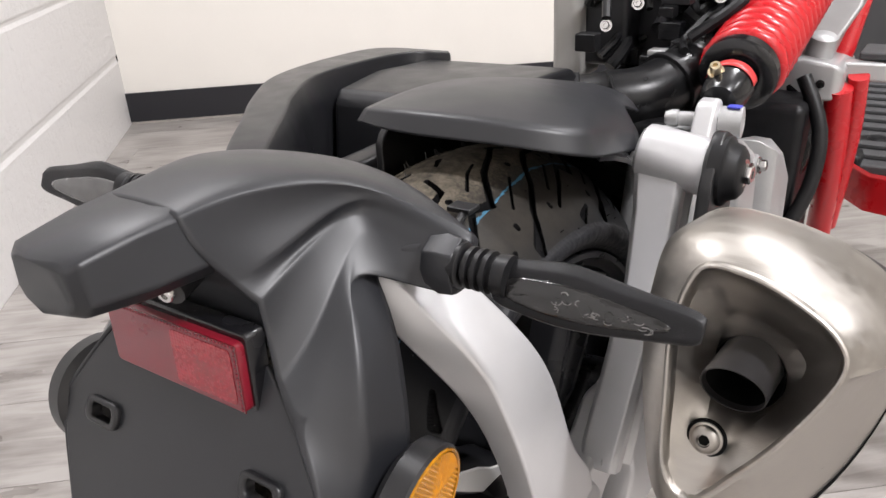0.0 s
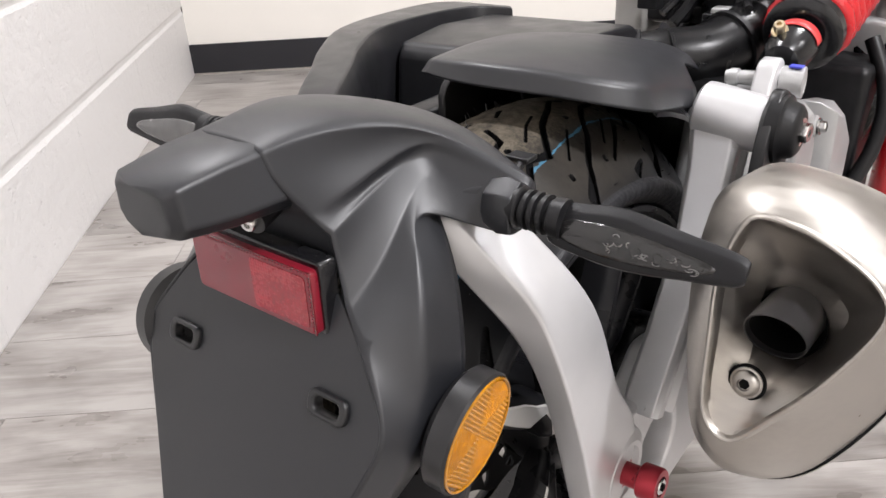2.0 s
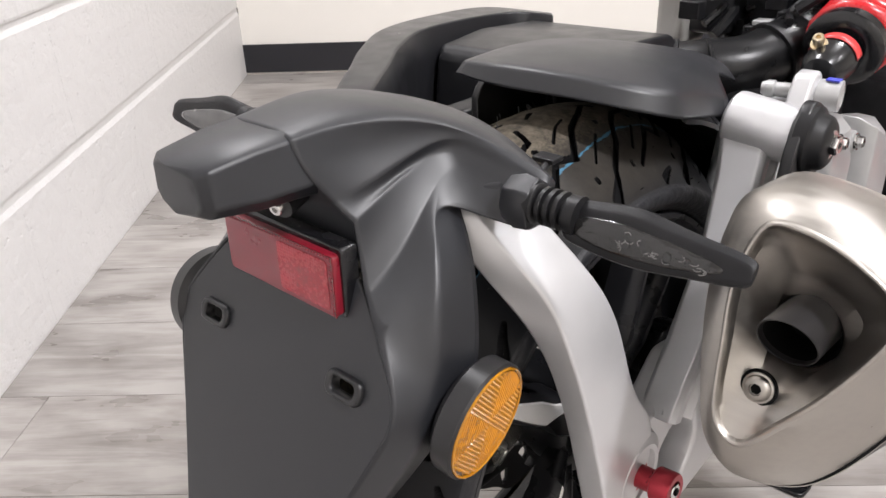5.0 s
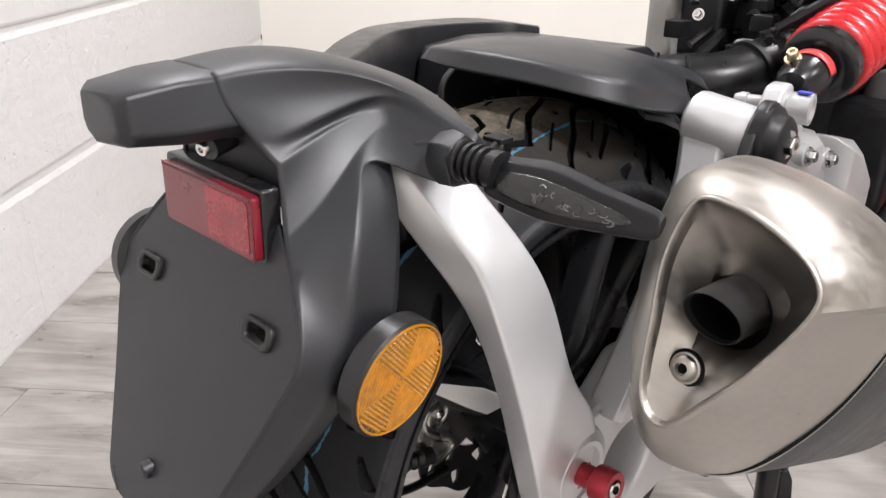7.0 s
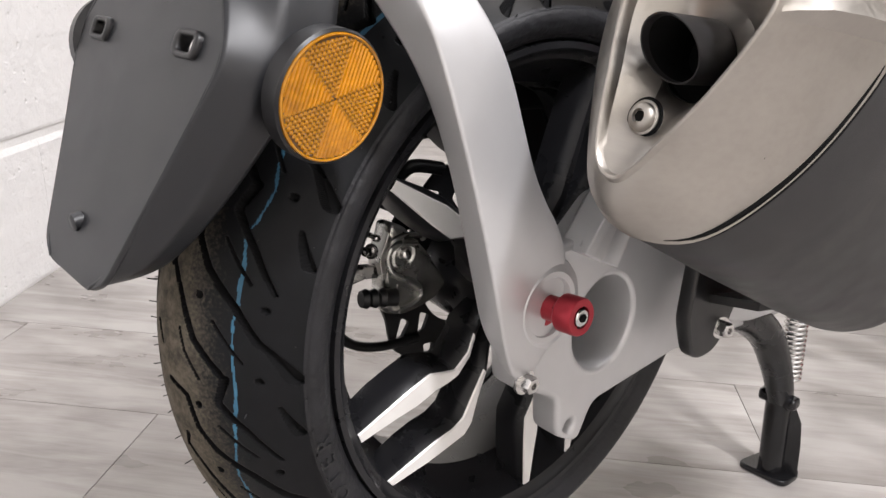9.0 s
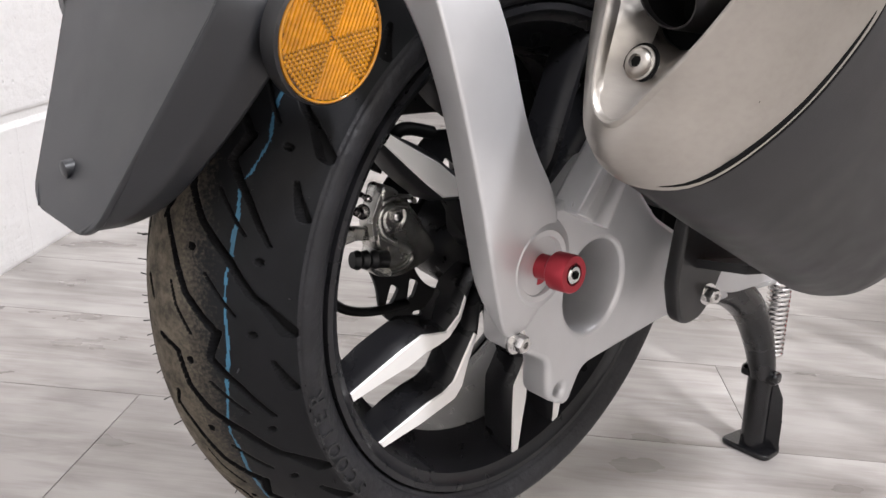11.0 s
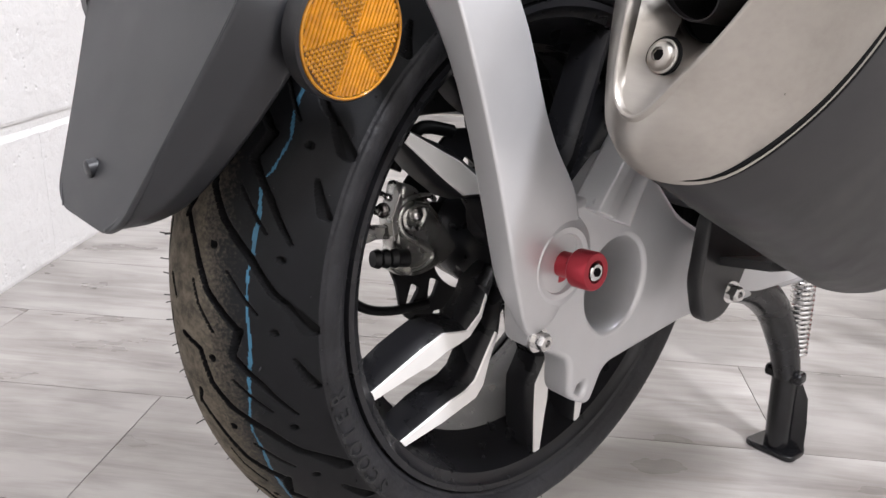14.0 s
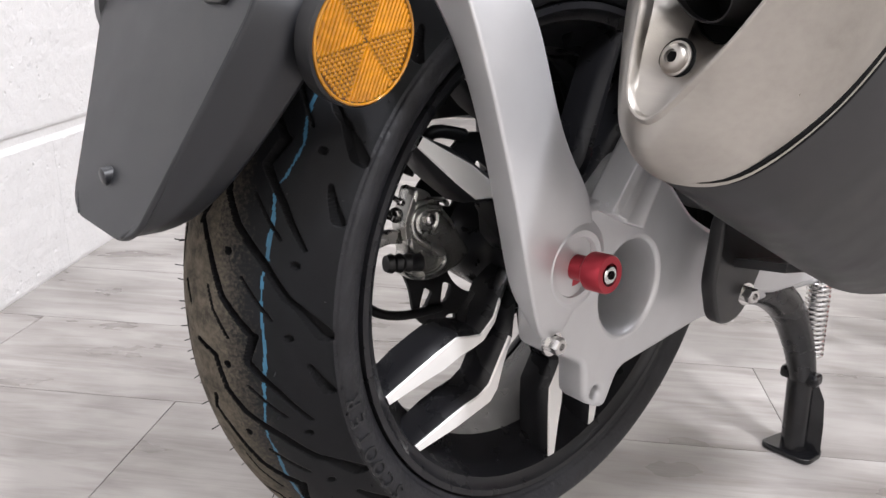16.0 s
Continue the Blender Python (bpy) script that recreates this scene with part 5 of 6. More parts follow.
# muffler hangers
hang = finish("muffler_hanger", slab([rounded([(0.105, 0.39), (0.100, 0.33), (0.118, 0.286), (0.160, 0.286), (0.185, 0.328), (0.24, 0.325), (0.24, 0.36), (0.15, 0.42)], [0.01, 0.01, 0.02, 0.02, 0.004, 0.01, 0.01, 0.01])], 0.014, at_x(0.138), 0.003), M_PLASTIC2, scooter, "black muffler bracket")
bolt((0.145, 0.158, 0.310), (1, -0.3, 0.1), 0.0072, 0.010, hang)
part("web", loft([[Vector((x, y, z)) + Vector(d) for d in ((0, 0, -0.004), (0, 0, 0.004), (0.05, 0, 0.012), (0.05, 0, 0.004))] for x, y, z in ((0.14, 0.13, 0.345), (0.14, 0.30, 0.31))]), M_PLASTIC2, hang)
part("rubber_bush", turned([(0, 0.024), (0.004, 0.0285), (0.014, 0.0275), (0.017, 0.023), (0.023, 0.021), (0.026, 0.017), (0.027, 0.0)], (0.134, 0.122, 0.621), (1, 0, 0), 32), M_SOFT, scooter, "black rubber bush")
bolt((0.159, 0.122, 0.621), (1, -0.1, 0), 0.0078, 0.006, scooter)
finish("upper_hanger", slab([rounded([(0.090, 0.625), (0.118, 0.656), (0.152, 0.640), (0.155, 0.58), (0.11, 0.50), (0.06, 0.50)], 0.014)], 0.010, at_x(0.140), 0.002), M_PLASTIC2, scooter, "black upper muffler bracket")

# ---------- mudguard over the tyre, air box, engine side ----------
CURVES = [((-0.104, -0.018, 0.670), (-0.050, -0.036, 0.6700), (0.020, -0.016, 0.6665), (0.080, 0.016, 0.6530), (0.075, 0.064, 0.6420), (0.077, 0.120, 0.630)),
          ((-0.098, -0.014, 0.680), (-0.046, -0.028, 0.6855), (0.018, -0.010, 0.6805), (0.075, 0.022, 0.6690), (0.064, 0.066, 0.6600), (0.074, 0.122, 0.644)),
          ((-0.095, 0.050, 0.684), (-0.060, 0.048, 0.6885), (-0.010, 0.055, 0.688), (0.030, 0.078, 0.681), (0.046, 0.105, 0.671), (0.052, 0.150, 0.654)),
          ((-0.100, 0.150, 0.672), (-0.070, 0.150, 0.675), (-0.030, 0.150, 0.675), (0.010, 0.160, 0.669), (0.025, 0.175, 0.659), (0.030, 0.200, 0.645)),
          ((-0.100, 0.280, 0.640), (-0.070, 0.280, 0.642), (-0.030, 0.280, 0.642), (0.0, 0.275, 0.636), (0.012, 0.27, 0.63), (0.02, 0.270, 0.62))]
bm = bmesh.new()
lay = bm.edges.layers.float.new("crease_edge")
grid = [[bm.verts.new(p) for p in row] for row in CURVES]
for a, b in zip(grid, grid[1:]):
    for i in range(len(a) - 1):
        bm.faces.new((a[i], a[i + 1], b[i + 1], b[i]))
for e in bm.edges:
    if all(v in grid[1] for v in e.verts):
        e[lay] = 0.92
    if e.is_boundary:
        e[lay] = 0.9
mud = part("rear_mudguard", bm, M_PLASTIC, scooter, "matte black mudguard over the rear tyre", subsurf=3)
so = mud.modifiers.new("thickness", "SOLIDIFY")
so.thickness, so.offset = 0.003, -1

OUT = [(-0.120, -0.150, 0.615), (-0.142, -0.128, 0.645), (-0.170, -0.098, 0.6590), (-0.225, -0.030, 0.6620), (-0.268, 0.022, 0.6635), (-0.318, 0.100, 0.6640), (-0.335, 0.200, 0.6620), (-0.330, 0.290, 0.6580), (-0.240, 0.318, 0.6540)]
INN = [(-0.095, -0.128, 0.615), (-0.112, -0.108, 0.646), (-0.136, -0.082, 0.6610), (-0.188, -0.010, 0.6640), (-0.226, 0.040, 0.6655), (-0.262, 0.110, 0.6660), (-0.270, 0.200, 0.6640), (-0.262, 0.275, 0.6600), (-0.225, 0.300, 0.6560)]


def smooth_line(points, fine=5):
    """An open curve through the points."""
    P = [Vector(p) for p in points]
    out = []
    for i in range(len(P) - 1):
        a, b, c, d = P[max(i - 1, 0)], P[i], P[i + 1], P[min(i + 2, len(P) - 1)]
        for j in range(fine):
            t = j / fine
            out.append(0.5 * (2 * b + (c - a) * t + (2 * a - 5 * b + 4 * c - d) * t * t + (3 * b - a - 3 * c + d) * t**3))
    return out + [P[-1]]


rings = []
for o, i in zip(smooth_line(OUT), smooth_line(INN)):
    o, i = Vector(o), Vector(i)
    w = (i - o).normalized()
    rings.append([o + Vector((0, 0, -0.25)) - w * 0.010, o + Vector((0, 0, -0.030)) - w * 0.004, o, o.lerp(i, 0.15) + Vector((0, 0, 0.003)), i - w * 0.003 + Vector((0, 0, 0.002)), i + Vector((0, 0, -0.006)), i + w * 0.006 + Vector((0, 0, -0.030)), i + w * 0.008 + Vector((0, 0, -0.25))])
abox = part("belt_case", loft(rings), M_CASE, scooter, "matte black belt case with a raised rim", bevel=0.0025)
part("case_deck", loft([[Vector((x0, y, z)), Vector((x1, y, z + 0.002)), Vector((x1, y, 0.475)), Vector((x0, y, 0.475))] for y, z, x0, x1 in ((0.000, 0.560, -0.200, -0.108), (0.060, 0.560, -0.232, -0.106), (0.104, 0.570, -0.246, -0.104), (0.120, 0.640, -0.252, -0.102), (0.132, 0.650, -0.258, -0.098), (0.20, 0.655, -0.262, -0.070), (0.285, 0.652, -0.25, -0.060), (0.305, 0.640, -0.24, -0.060))]), M_CASE, abox, bevel=0.006)
part("inner_wall", loft([[Vector((-0.104, y, 0.485)), Vector((-0.104, y, z)), Vector((-0.112, y, z)), Vector((-0.112, y, 0.485))] for y, z in ((0.010, 0.640), (0.016, 0.650), (0.03, 0.660), (0.20, 0.655))]), M_PLASTIC2, abox, bevel=0.002)

finish("drive_case", slab([rounded([(-0.030, 0.490), (0.10, 0.480), (0.13, 0.300), (0.42, 0.285), (0.42, 0.62), (-0.03, 0.62)], 0.02)], 0.03, at_x(-0.150), 0.006), M_CASE, abox, "black drive case beside the wheel")
fender = []
for deg in range(-12, 82, 6):
    c, s = math.cos(radians(deg)), math.sin(radians(deg))
    fender.append([HUB + Vector((x, r * c, r * s)) for x, r in ((-0.110, 0.292), (-0.085, 0.306), (-0.022, 0.312), (0.040, 0.306), (0.062, 0.292), (0.062, 0.296), (0.040, 0.311), (-0.022, 0.317), (-0.085, 0.311), (-0.110, 0.297))])
part("inner_fender", loft(fender), M_CASE, scooter, "black inner fender wrapped round the tyre")

# intake duct
duct = part("intake_duct", tube([(-0.100, 0.292, 0.606), (-0.070, 0.302, 0.608), (-0.032, 0.318, 0.611), (0.002, 0.346, 0.617), (0.026, 0.400, 0.635), (0.036, 0.470, 0.655)], [0.026, 0.033, 0.036, 0.034, 0.032, 0.030], 32), M_DUCT, scooter, "black moulded rubber intake duct")
for p, q in (((-0.066, 0.303, 0.608), (-0.05, 0.310, 0.609)), ((0.014, 0.368, 0.624), (0.020, 0.382, 0.629))):
    part("clamp", turned([(0, 0.034), (0.001, 0.0375), (0.006, 0.0375), (0.007, 0.034)], p, Vector(q) - Vector(p), 36), M_SOFT, duct)
part("duct_rib", turned([(0, 0.0345), (0.001, 0.0372), (0.004, 0.0372), (0.005, 0.0345)], (-0.030, 0.312, 0.610), (0.82, 0.55, 0.12), 36), M_DUCT, duct)
stay = part("sensor_stay", tube([(0.0185, -0.056, 0.6285), (0.0215, -0.085, 0.618), (0.026, -0.128, 0.606)], 0.0030, 8), M_PLASTIC2, scooter, "thin black sensor stay over the tyre")
part("stay_head", box(0.006, 0.025, -0.060, -0.046, 0.628, 0.632), M_PLASTIC2, stay, bevel=0.001)

# ---------- shock, engine and frame ----------
lo, hi = Vector((0.092, 0.304, 0.634)), Vector((0.098, 0.660, 0.724))
ax = (hi - lo).normalized()
shock = part("shock_absorber", turned([(-0.012, 0.016), (0.0, 0.022), (0.030, 0.024), (0.032, 0.024)], lo, ax, 28), M_GLOSS, scooter, "black shock absorber with a red coil spring")
part("spring_seat", turned([(0.040, 0.024), (0.043, 0.037), (0.046, 0.0395), (0.057, 0.0395), (0.060, 0.034)], lo, ax, 36), M_GLOSS, shock)
bx, by, bz = basis(ax)
band = [[lo + bz * s + (bx * math.cos(a) + by * math.sin(a)) * 0.0246 for a in [radians(v) for v in range(20, 175, 8)]] for s in (0.018, 0.030)]
bm = bmesh.new()
g = [[bm.verts.new(p) for p in row] for row in band]
for i in range(len(g[0]) - 1):
    bm.faces.new((g[0][i], g[0][i + 1], g[1][i + 1], g[1][i]))
lb = part("label_band", bm, M_LABEL, shock, "red label band")
lb.modifiers.new("thickness", "SOLIDIFY").thickness = 0.0006
coil = []
for i in range(0, 14 * 14 + 1):
    a = 2 * math.pi * i / 14
    coil.append(lo + bz * (0.062 + 0.0172 * i / 14) + (bx * math.cos(a) + by * math.sin(a)) * 0.036)
part("coil_spring", tube(coil, 0.0082, 10, 1), M_REDP, shock, "glossy red coil spring")
part("damper_rod", turned([(0.07, 0.018), (0.30, 0.018)], lo, ax, 20), M_GLOSS, shock)
bolt((0.083, 0.306, 0.6555), (0.05, -0.65, 0.75), 0.0055, 0.010, shock, M_GOLD, hexagon=False)
lug = finish("shock_lug", slab([rounded([(0.214, 0.560), (0.262, 0.560), (0.284, 0.622), (0.276, 0.640), (0.256, 0.638), (0.243, 0.616)], 0.007)], 0.020, at_x(0.090), 0.004), M_SILVER, scooter, "silver cast shock lug")
part("lug_pin", turned([(-0.036, 0.0), (-0.036, 0.006), (-0.030, 0.0085), (-0.024, 0.0085), (-0.023, 0.007), (0.014, 0.008), (0.015, 0.0145), (0.036, 0.015), (0.037, 0.010), (0.031, 0.0)], (0.084, 0.272, 0.617), (1, 0.12, 0), 28), M_CAST, lug)
part("blue_mark", box(0.106, 0.118, 0.268, 0.278, 0.6318, 0.6332), mat("blue_paint_dot", (0.06, 0.07, 0.45), 0.4), lug)
cover = finish("engine_cover", slab([rounded([(0.20, 0.605), (0.30, 0.605), (0.345, 0.575), (0.46, 0.540), (0.50, 0.46), (0.48, 0.36), (0.20, 0.36), (0.17, 0.50)], 0.02)], 0.070, at_x(0.070), 0.012), M_CAST, scooter, "bare cast aluminium engine cover")
part("raised_face", loft([[Vector((x, y, z)) for y, z in ((0.245 + e, 0.590 - e), (0.318 - e, 0.590 - e), (0.338 - e, 0.555 - e), (0.338 - e, 0.42), (0.245 + e, 0.42))] for x, e in ((0.098, 0.0), (0.112, 0.001), (0.126, 0.010), (0.128, 0.014))]), M_CAST, cover, bevel=0.003)
for y, z in ((0.262, 0.575), (0.322, 0.560)):
    part("boss", turned([(0, 0.013), (0.020, 0.011), (0.022, 0.008), (0.022, 0.0)], (0.108, y, z), (1, 0, 0.1), 20), M_CAST, cover)
    bolt((0.130, y, z + 0.002), (1, 0, 0.1), 0.006, 0.006, cover)
part("raised_face", loft([[Vector((x, y, z)) for y, z in ((0.365 + e, 0.575 - e), (0.430 - e, 0.560 - e), (0.478 - e, 0.520 - e), (0.478 - e, 0.40), (0.365 + e, 0.40))] for x, e in ((0.098, 0.0), (0.118, 0.001), (0.134, 0.012), (0.136, 0.016))]), M_CAST, cover, bevel=0.003)
part("web", loft([[Vector((x, y, z)) for x, z in ((0.098, z0), (0.112, z0 - 0.01), (0.112, 0.42), (0.098, 0.42))] for y, z0 in ((0.395, 0.555), (0.407, 0.552))]), M_CAST, cover, bevel=0.003)
part("radiator_hose", tube([(0.09, 0.50, 0.45), (0.125, 0.56, 0.49), (0.120, 0.60, 0.55), (0.08, 0.62, 0.61)], 0.015, 18), M_DUCT, scooter, "black coolant hose")
engine = part("engine_block", box(-0.09, 0.06, 0.30, 0.75, 0.36, 0.60), M_ENGINE, scooter, "dark engine block crowded with hoses and wires", bevel=0.012)
part("sump", box(0.04, 0.135, 0.52, 0.66, 0.30, 0.575), M_ENGINE, engine, bevel=0.012)
part("hose", tube([(0.125, 0.50, 0.40), (0.150, 0.53, 0.47), (0.150, 0.55, 0.54), (0.12, 0.57, 0.60)], 0.0095, 12), M_SOFT, engine)
part("cylinder_head", box(-0.08, 0.07, 0.50, 0.80, 0.58, 0.80), M_ENGINE, engine, bevel=0.012)
part("storage_box", box(-0.10, 0.09, 0.60, 0.95, 0.72, 1.02), M_PLASTIC2, engine, "black underside of the storage box", bevel=0.02)
part("gasket_plate", box(-0.165, -0.125, 0.44, 0.52, 0.60, 0.84), M_CREAM, engine, "pale grey cast case edge", bevel=0.012)
part("case_side", box(-0.13, -0.07, 0.46, 0.56, 0.62, 0.86), M_PLASTIC2, engine, bevel=0.008)
random.seed(5)
for i in range(26):
    x, y, z = random.uniform(-0.10, 0.07), random.uniform(0.36, 0.52), random.uniform(0.60, 0.70)
    part("hose", tube([(x, y, z), (x + random.uniform(-0.05, 0.05), y + 0.04, z + random.uniform(0, 0.05)), (x + random.uniform(-0.08, 0.08), y + 0.09, z + random.uniform(0, 0.07)), (x + random.uniform(-0.06, 0.06), y + 0.15, z + random.uniform(0.02, 0.1))], random.uniform(0.004, 0.009), 8), random.choice([M_SOFT, M_GLOSS, M_ENGINE]), engine)
for i in range(16):
    x, y, z = random.uniform(-0.10, 0.07), random.uniform(0.38, 0.50), random.uniform(0.62, 0.76)
    w, h = random.uniform(0.006, 0.016), random.uniform(0.005, 0.014)
    part("connector", box(x - w, x + w, y, y + 0.02, z - h, z + h), random.choice([M_GLOSS, M_PLASTIC2, M_ENGINE]), engine, bevel=0.002)
for x, y, z in ((-0.05, 0.44, 0.70), (0.03, 0.43, 0.66), (-0.015, 0.45, 0.735), (0.045, 0.44, 0.71), (-0.085, 0.43, 0.675)):
    bolt((x, y, z), (0.2, -1, 0.3), 0.005, 0.006, engine)
part("injector", turned([(0, 0.010), (0.012, 0.010), (0.014, 0.007), (0.04, 0.007)], (-0.04, 0.47, 0.71), (1, 0.2, 0), 16), M_GLOSS, engine)
part("yellow_tag", box(-0.013, -0.004, 0.466, 0.474, 0.657, 0.663), M_YELLOW, engine)
part("steel_bracket", box(-0.022, 0.010, 0.40, 0.42, 0.648, 0.655), M_CAST, engine, bevel=0.002)
# red frame tubes and the silver casting
frame_part = part("frame_tube", tube([(0.156, 0.613, 0.579), (0.156, 0.648, 0.472), (0.146, 0.712, 0.339), (0.138, 0.752, 0.233)], [0.0165, 0.0172, 0.0172, 0.0172], 20), M_REDP, scooter, "glossy red steel frame tube")
part("frame_tube_back", tube([(0.174, 0.633, 0.592), (0.172, 0.666, 0.499), (0.156, 0.719, 0.352)], 0.0126, 16), M_REDP, frame_part)
part("frame_tube_upper", tube([(0.144, 0.686, 0.605), (0.158, 0.726, 0.712), (0.166, 0.752, 0.791)], 0.0133, 16), M_REDP, frame_part)
cast = part("frame_casting", loft([[Vector((x, y0, z0)), Vector((x, y1, z0)), Vector((x, y1, z1)), Vector((x, y0, z1))] for x, y0, y1, z0, z1 in ((0.062, 0.613, 0.712, 0.571, 0.592), (0.081, 0.601, 0.712, 0.560, 0.610), (0.113, 0.594, 0.712, 0.560, 0.616), (0.152, 0.598, 0.712, 0.565, 0.610), (0.160, 0.606, 0.699, 0.571, 0.602))]), M_CAST, scooter, "silver cast frame joint with a footpeg arm", bevel=0.005)
part("casting_tower", loft([[Vector((x, y, z)) + Vector(q) for q in ((-w, -0.04, 0), (w, -0.04, 0), (w, 0.04, 0), (-w, 0.04, 0))] for x, y, z, w in ((0.115, 0.666, 0.598, 0.0186), (0.122, 0.686, 0.638, 0.0226), (0.126, 0.712, 0.672, 0.0346), (0.136, 0.766, 0.791, 0.0399))]), M_CAST, cast, bevel=0.005)
part("peg_pin", turned([(0, 0.0), (0, 0.017), (0.024, 0.017), (0.027, 0.013), (0.027, 0.0)], (0.124, 0.635, 0.616), (0.15, -0.2, 1), 24), M_CAST, cast)
part("screw", turned([(0, 0.0055), (0.0025, 0.0055), (0.0025, 0.0)], (0.136, 0.595, 0.587), (0, -1, 0), 14), M_CHROME, cast)
part("peg_arm", loft([[Vector((x, y, z)) + Vector(q) for q in ((0, -0.013, -0.013), (0, 0.016, -0.013), (0, 0.016, 0.011), (0, -0.013, 0.011))] for x, y, z in ((0.152, 0.646, 0.597), (0.238, 0.666, 0.594), (0.357, 0.686, 0.594))]), M_CAST, cast, bevel=0.004)
part("peg_rubber", box(0.168, 0.384, 0.652, 0.719, 0.608, 0.618), M_MAT, cast, bevel=0.003)
foot_b = part("footboard", box(0.070, 0.454, 0.827, 1.507, 0.400, 0.415), M_MAT, scooter, "black ribbed rubber footboard with a red edge", bevel=0.004)
for i in range(12):
    part("rib", box(0.076, 0.448, 0.858 + i * 0.0555, 0.883 + i * 0.0555, 0.4152, 0.4227), M_MAT, foot_b, bevel=0.002)
part("heel_block", box(0.114, 0.177, 0.808, 0.858, 0.377, 0.434), M_SOFT, foot_b, bevel=0.008)
part("tread_pad", turned([(0, 0.038), (0.005, 0.038), (0.007, 0.033), (0.007, 0.015), (0.011, 0.013), (0.011, 0)], (0.183, 0.953, 0.415), (0, 0, 1), 28), M_ENGINE, foot_b)
part("red_edge", loft([[Vector((x, y, z)) + Vector(q) for q in ((0, -0.008, -0.038), (0, 0.015, -0.038), (0, 0.018, 0.015), (0, -0.003, 0.015))] for x, y, z in ((0.142, 0.827, 0.408), (0.165, 0.795, 0.408), (0.196, 0.761, 0.405), (0.234, 0.751, 0.405), (0.454, 0.751, 0.405))]), M_REDP, foot_b, bevel=0.003)
part("inner_shield", box(0.051, 0.454, 1.495, 1.520, 0.41, 1.0), M_MAT, foot_b, bevel=0.01)

# centre stand
stand = part("centre_stand", tube([(0.075, 0.27, 0.27), (0.085, 0.33, 0.255), (0.093, 0.385, 0.215), (0.100, 0.42, 0.16), (0.104, 0.437, 0.115)], [0.023, 0.0225, 0.0205, 0.0185, 0.0165], 14), M_GLOSS, scooter, "black steel centre stand, lowered to the floor")
part("stand_leg", tube([(0.103, 0.436, 0.125), (0.106, 0.446, 0.010)], 0.0158, 20), M_GLOSS, stand)
part("clamp", box(0.080, 0.128, 0.424, 0.444, 0.108, 0.124), M_GLOSS, stand, bevel=0.005)
finish("foot", slab([rounded([(0.070, 0.425), (0.135, 0.425), (0.138, 0.465), (0.115, 0.485), (0.080, 0.475)], 0.012)], 0.008, Matrix.Translation((0, 0, 0.0045)), 0.002), M_GLOSS, stand)
part("gusset", loft([[Vector((0.106, y0, z)), Vector((0.112, y0, z)), Vector((0.112 + w, y0 + 0.010, z)), Vector((0.106 + w, y0 + 0.014, z))] for y0, z, w in ((0.444, 0.006, 0.026), (0.442, 0.05, 0.024), (0.440, 0.085, 0.020), (0.438, 0.112, 0.006))]), M_GLOSS, stand, bevel=0.001)
st, sb = Vector((0.103, 0.44, 0.242)), Vector((0.109, 0.44, 0.142))
d = (sb - st)
sx, sy, sz = basis(d)
coil = [st + d * (i / (16 * 12)) + (sx * math.cos(2 * math.pi * i / 12) + sy * math.sin(2 * math.pi * i / 12)) * 0.0122 for i in range(16 * 12 + 1)]
spring = part("stand_spring", tube(coil, 0.0022, 8, 1), M_CHROME, stand, "zinc plated coil spring")
part("spring_hook", tube([sb + Vector((0.0, 0, 0.004)), sb + Vector((0.0, 0, -0.012)), sb + Vector((0, 0, -0.026))], 0.0025, 8), M_CHROME, stand)
part("spring_hook", tube([st + Vector((0.0, 0, -0.004)), st + Vector((0.0, 0, 0.06))], 0.0025, 8, 1), M_CHROME, stand)
finish("sub_frame", slab([rounded([(0.16, 0.30), (0.30, 0.262), (0.42, 0.25), (0.42, 0.33), (0.20, 0.36)], 0.015)], 0.02, at_x(0.10), 0.004), M_SILVER, scooter, "silver lower frame")

# ---------- ceiling lights ----------
# panels out of view; the 26 W one is a fill added for right-hand faces
for i, (x, y, w) in enumerate(((1.7, -0.2, 116), (2.6, 1.2, 26), (0.6, 1.6, 46), (-1.2, 0.6, 44))):
    fx = part("ceiling_light", box(x - 0.33, x + 0.33, y - 0.10, y + 0.10, ROOM_H - 0.05, ROOM_H - 0.012), M_FIX, None)
    tagged(fx, "unseen white ceiling light panel", "ceiling light", "ceiling lights")
    area(x, y, ROOM_H - 0.06, 0.62, 0.16, w)

# ---------- blocks and planks ----------
BL, BH, JT = 0.64, 0.29, 0.012
def block_mesh(length, height, seed):
    """A block face with eased edges: shallow slopes into the bed joints, hardly any at the ends."""
    bm = bmesh.new()
    back = [bm.verts.new(p) for p in ((0, -0.012, 0), (length, -0.012, 0), (length, -0.012, height), (0, -0.012, height))]
    step = [bm.verts.new(p) for p in ((0, -0.0012, 0), (length, -0.0012, 0), (length, -0.0036, height), (0, -0.0036, height))]
    face = [bm.verts.new(p) for p in ((0.0002, 0, 0.006), (length - 0.0002, 0, 0.006), (length - 0.0002, 0, height - 0.012), (0.0002, 0, height - 0.012))]
    for ring_a, ring_b in ((back, step), (step, face)):
        for i in range(4):
            bm.faces.new((ring_a[i], ring_a[(i + 1) % 4], ring_b[(i + 1) % 4], ring_b[i]))
    bm.faces.new(face)
    bmesh.ops.recalc_face_normals(bm, faces=bm.faces)
    return mesh_of(bm, "block")


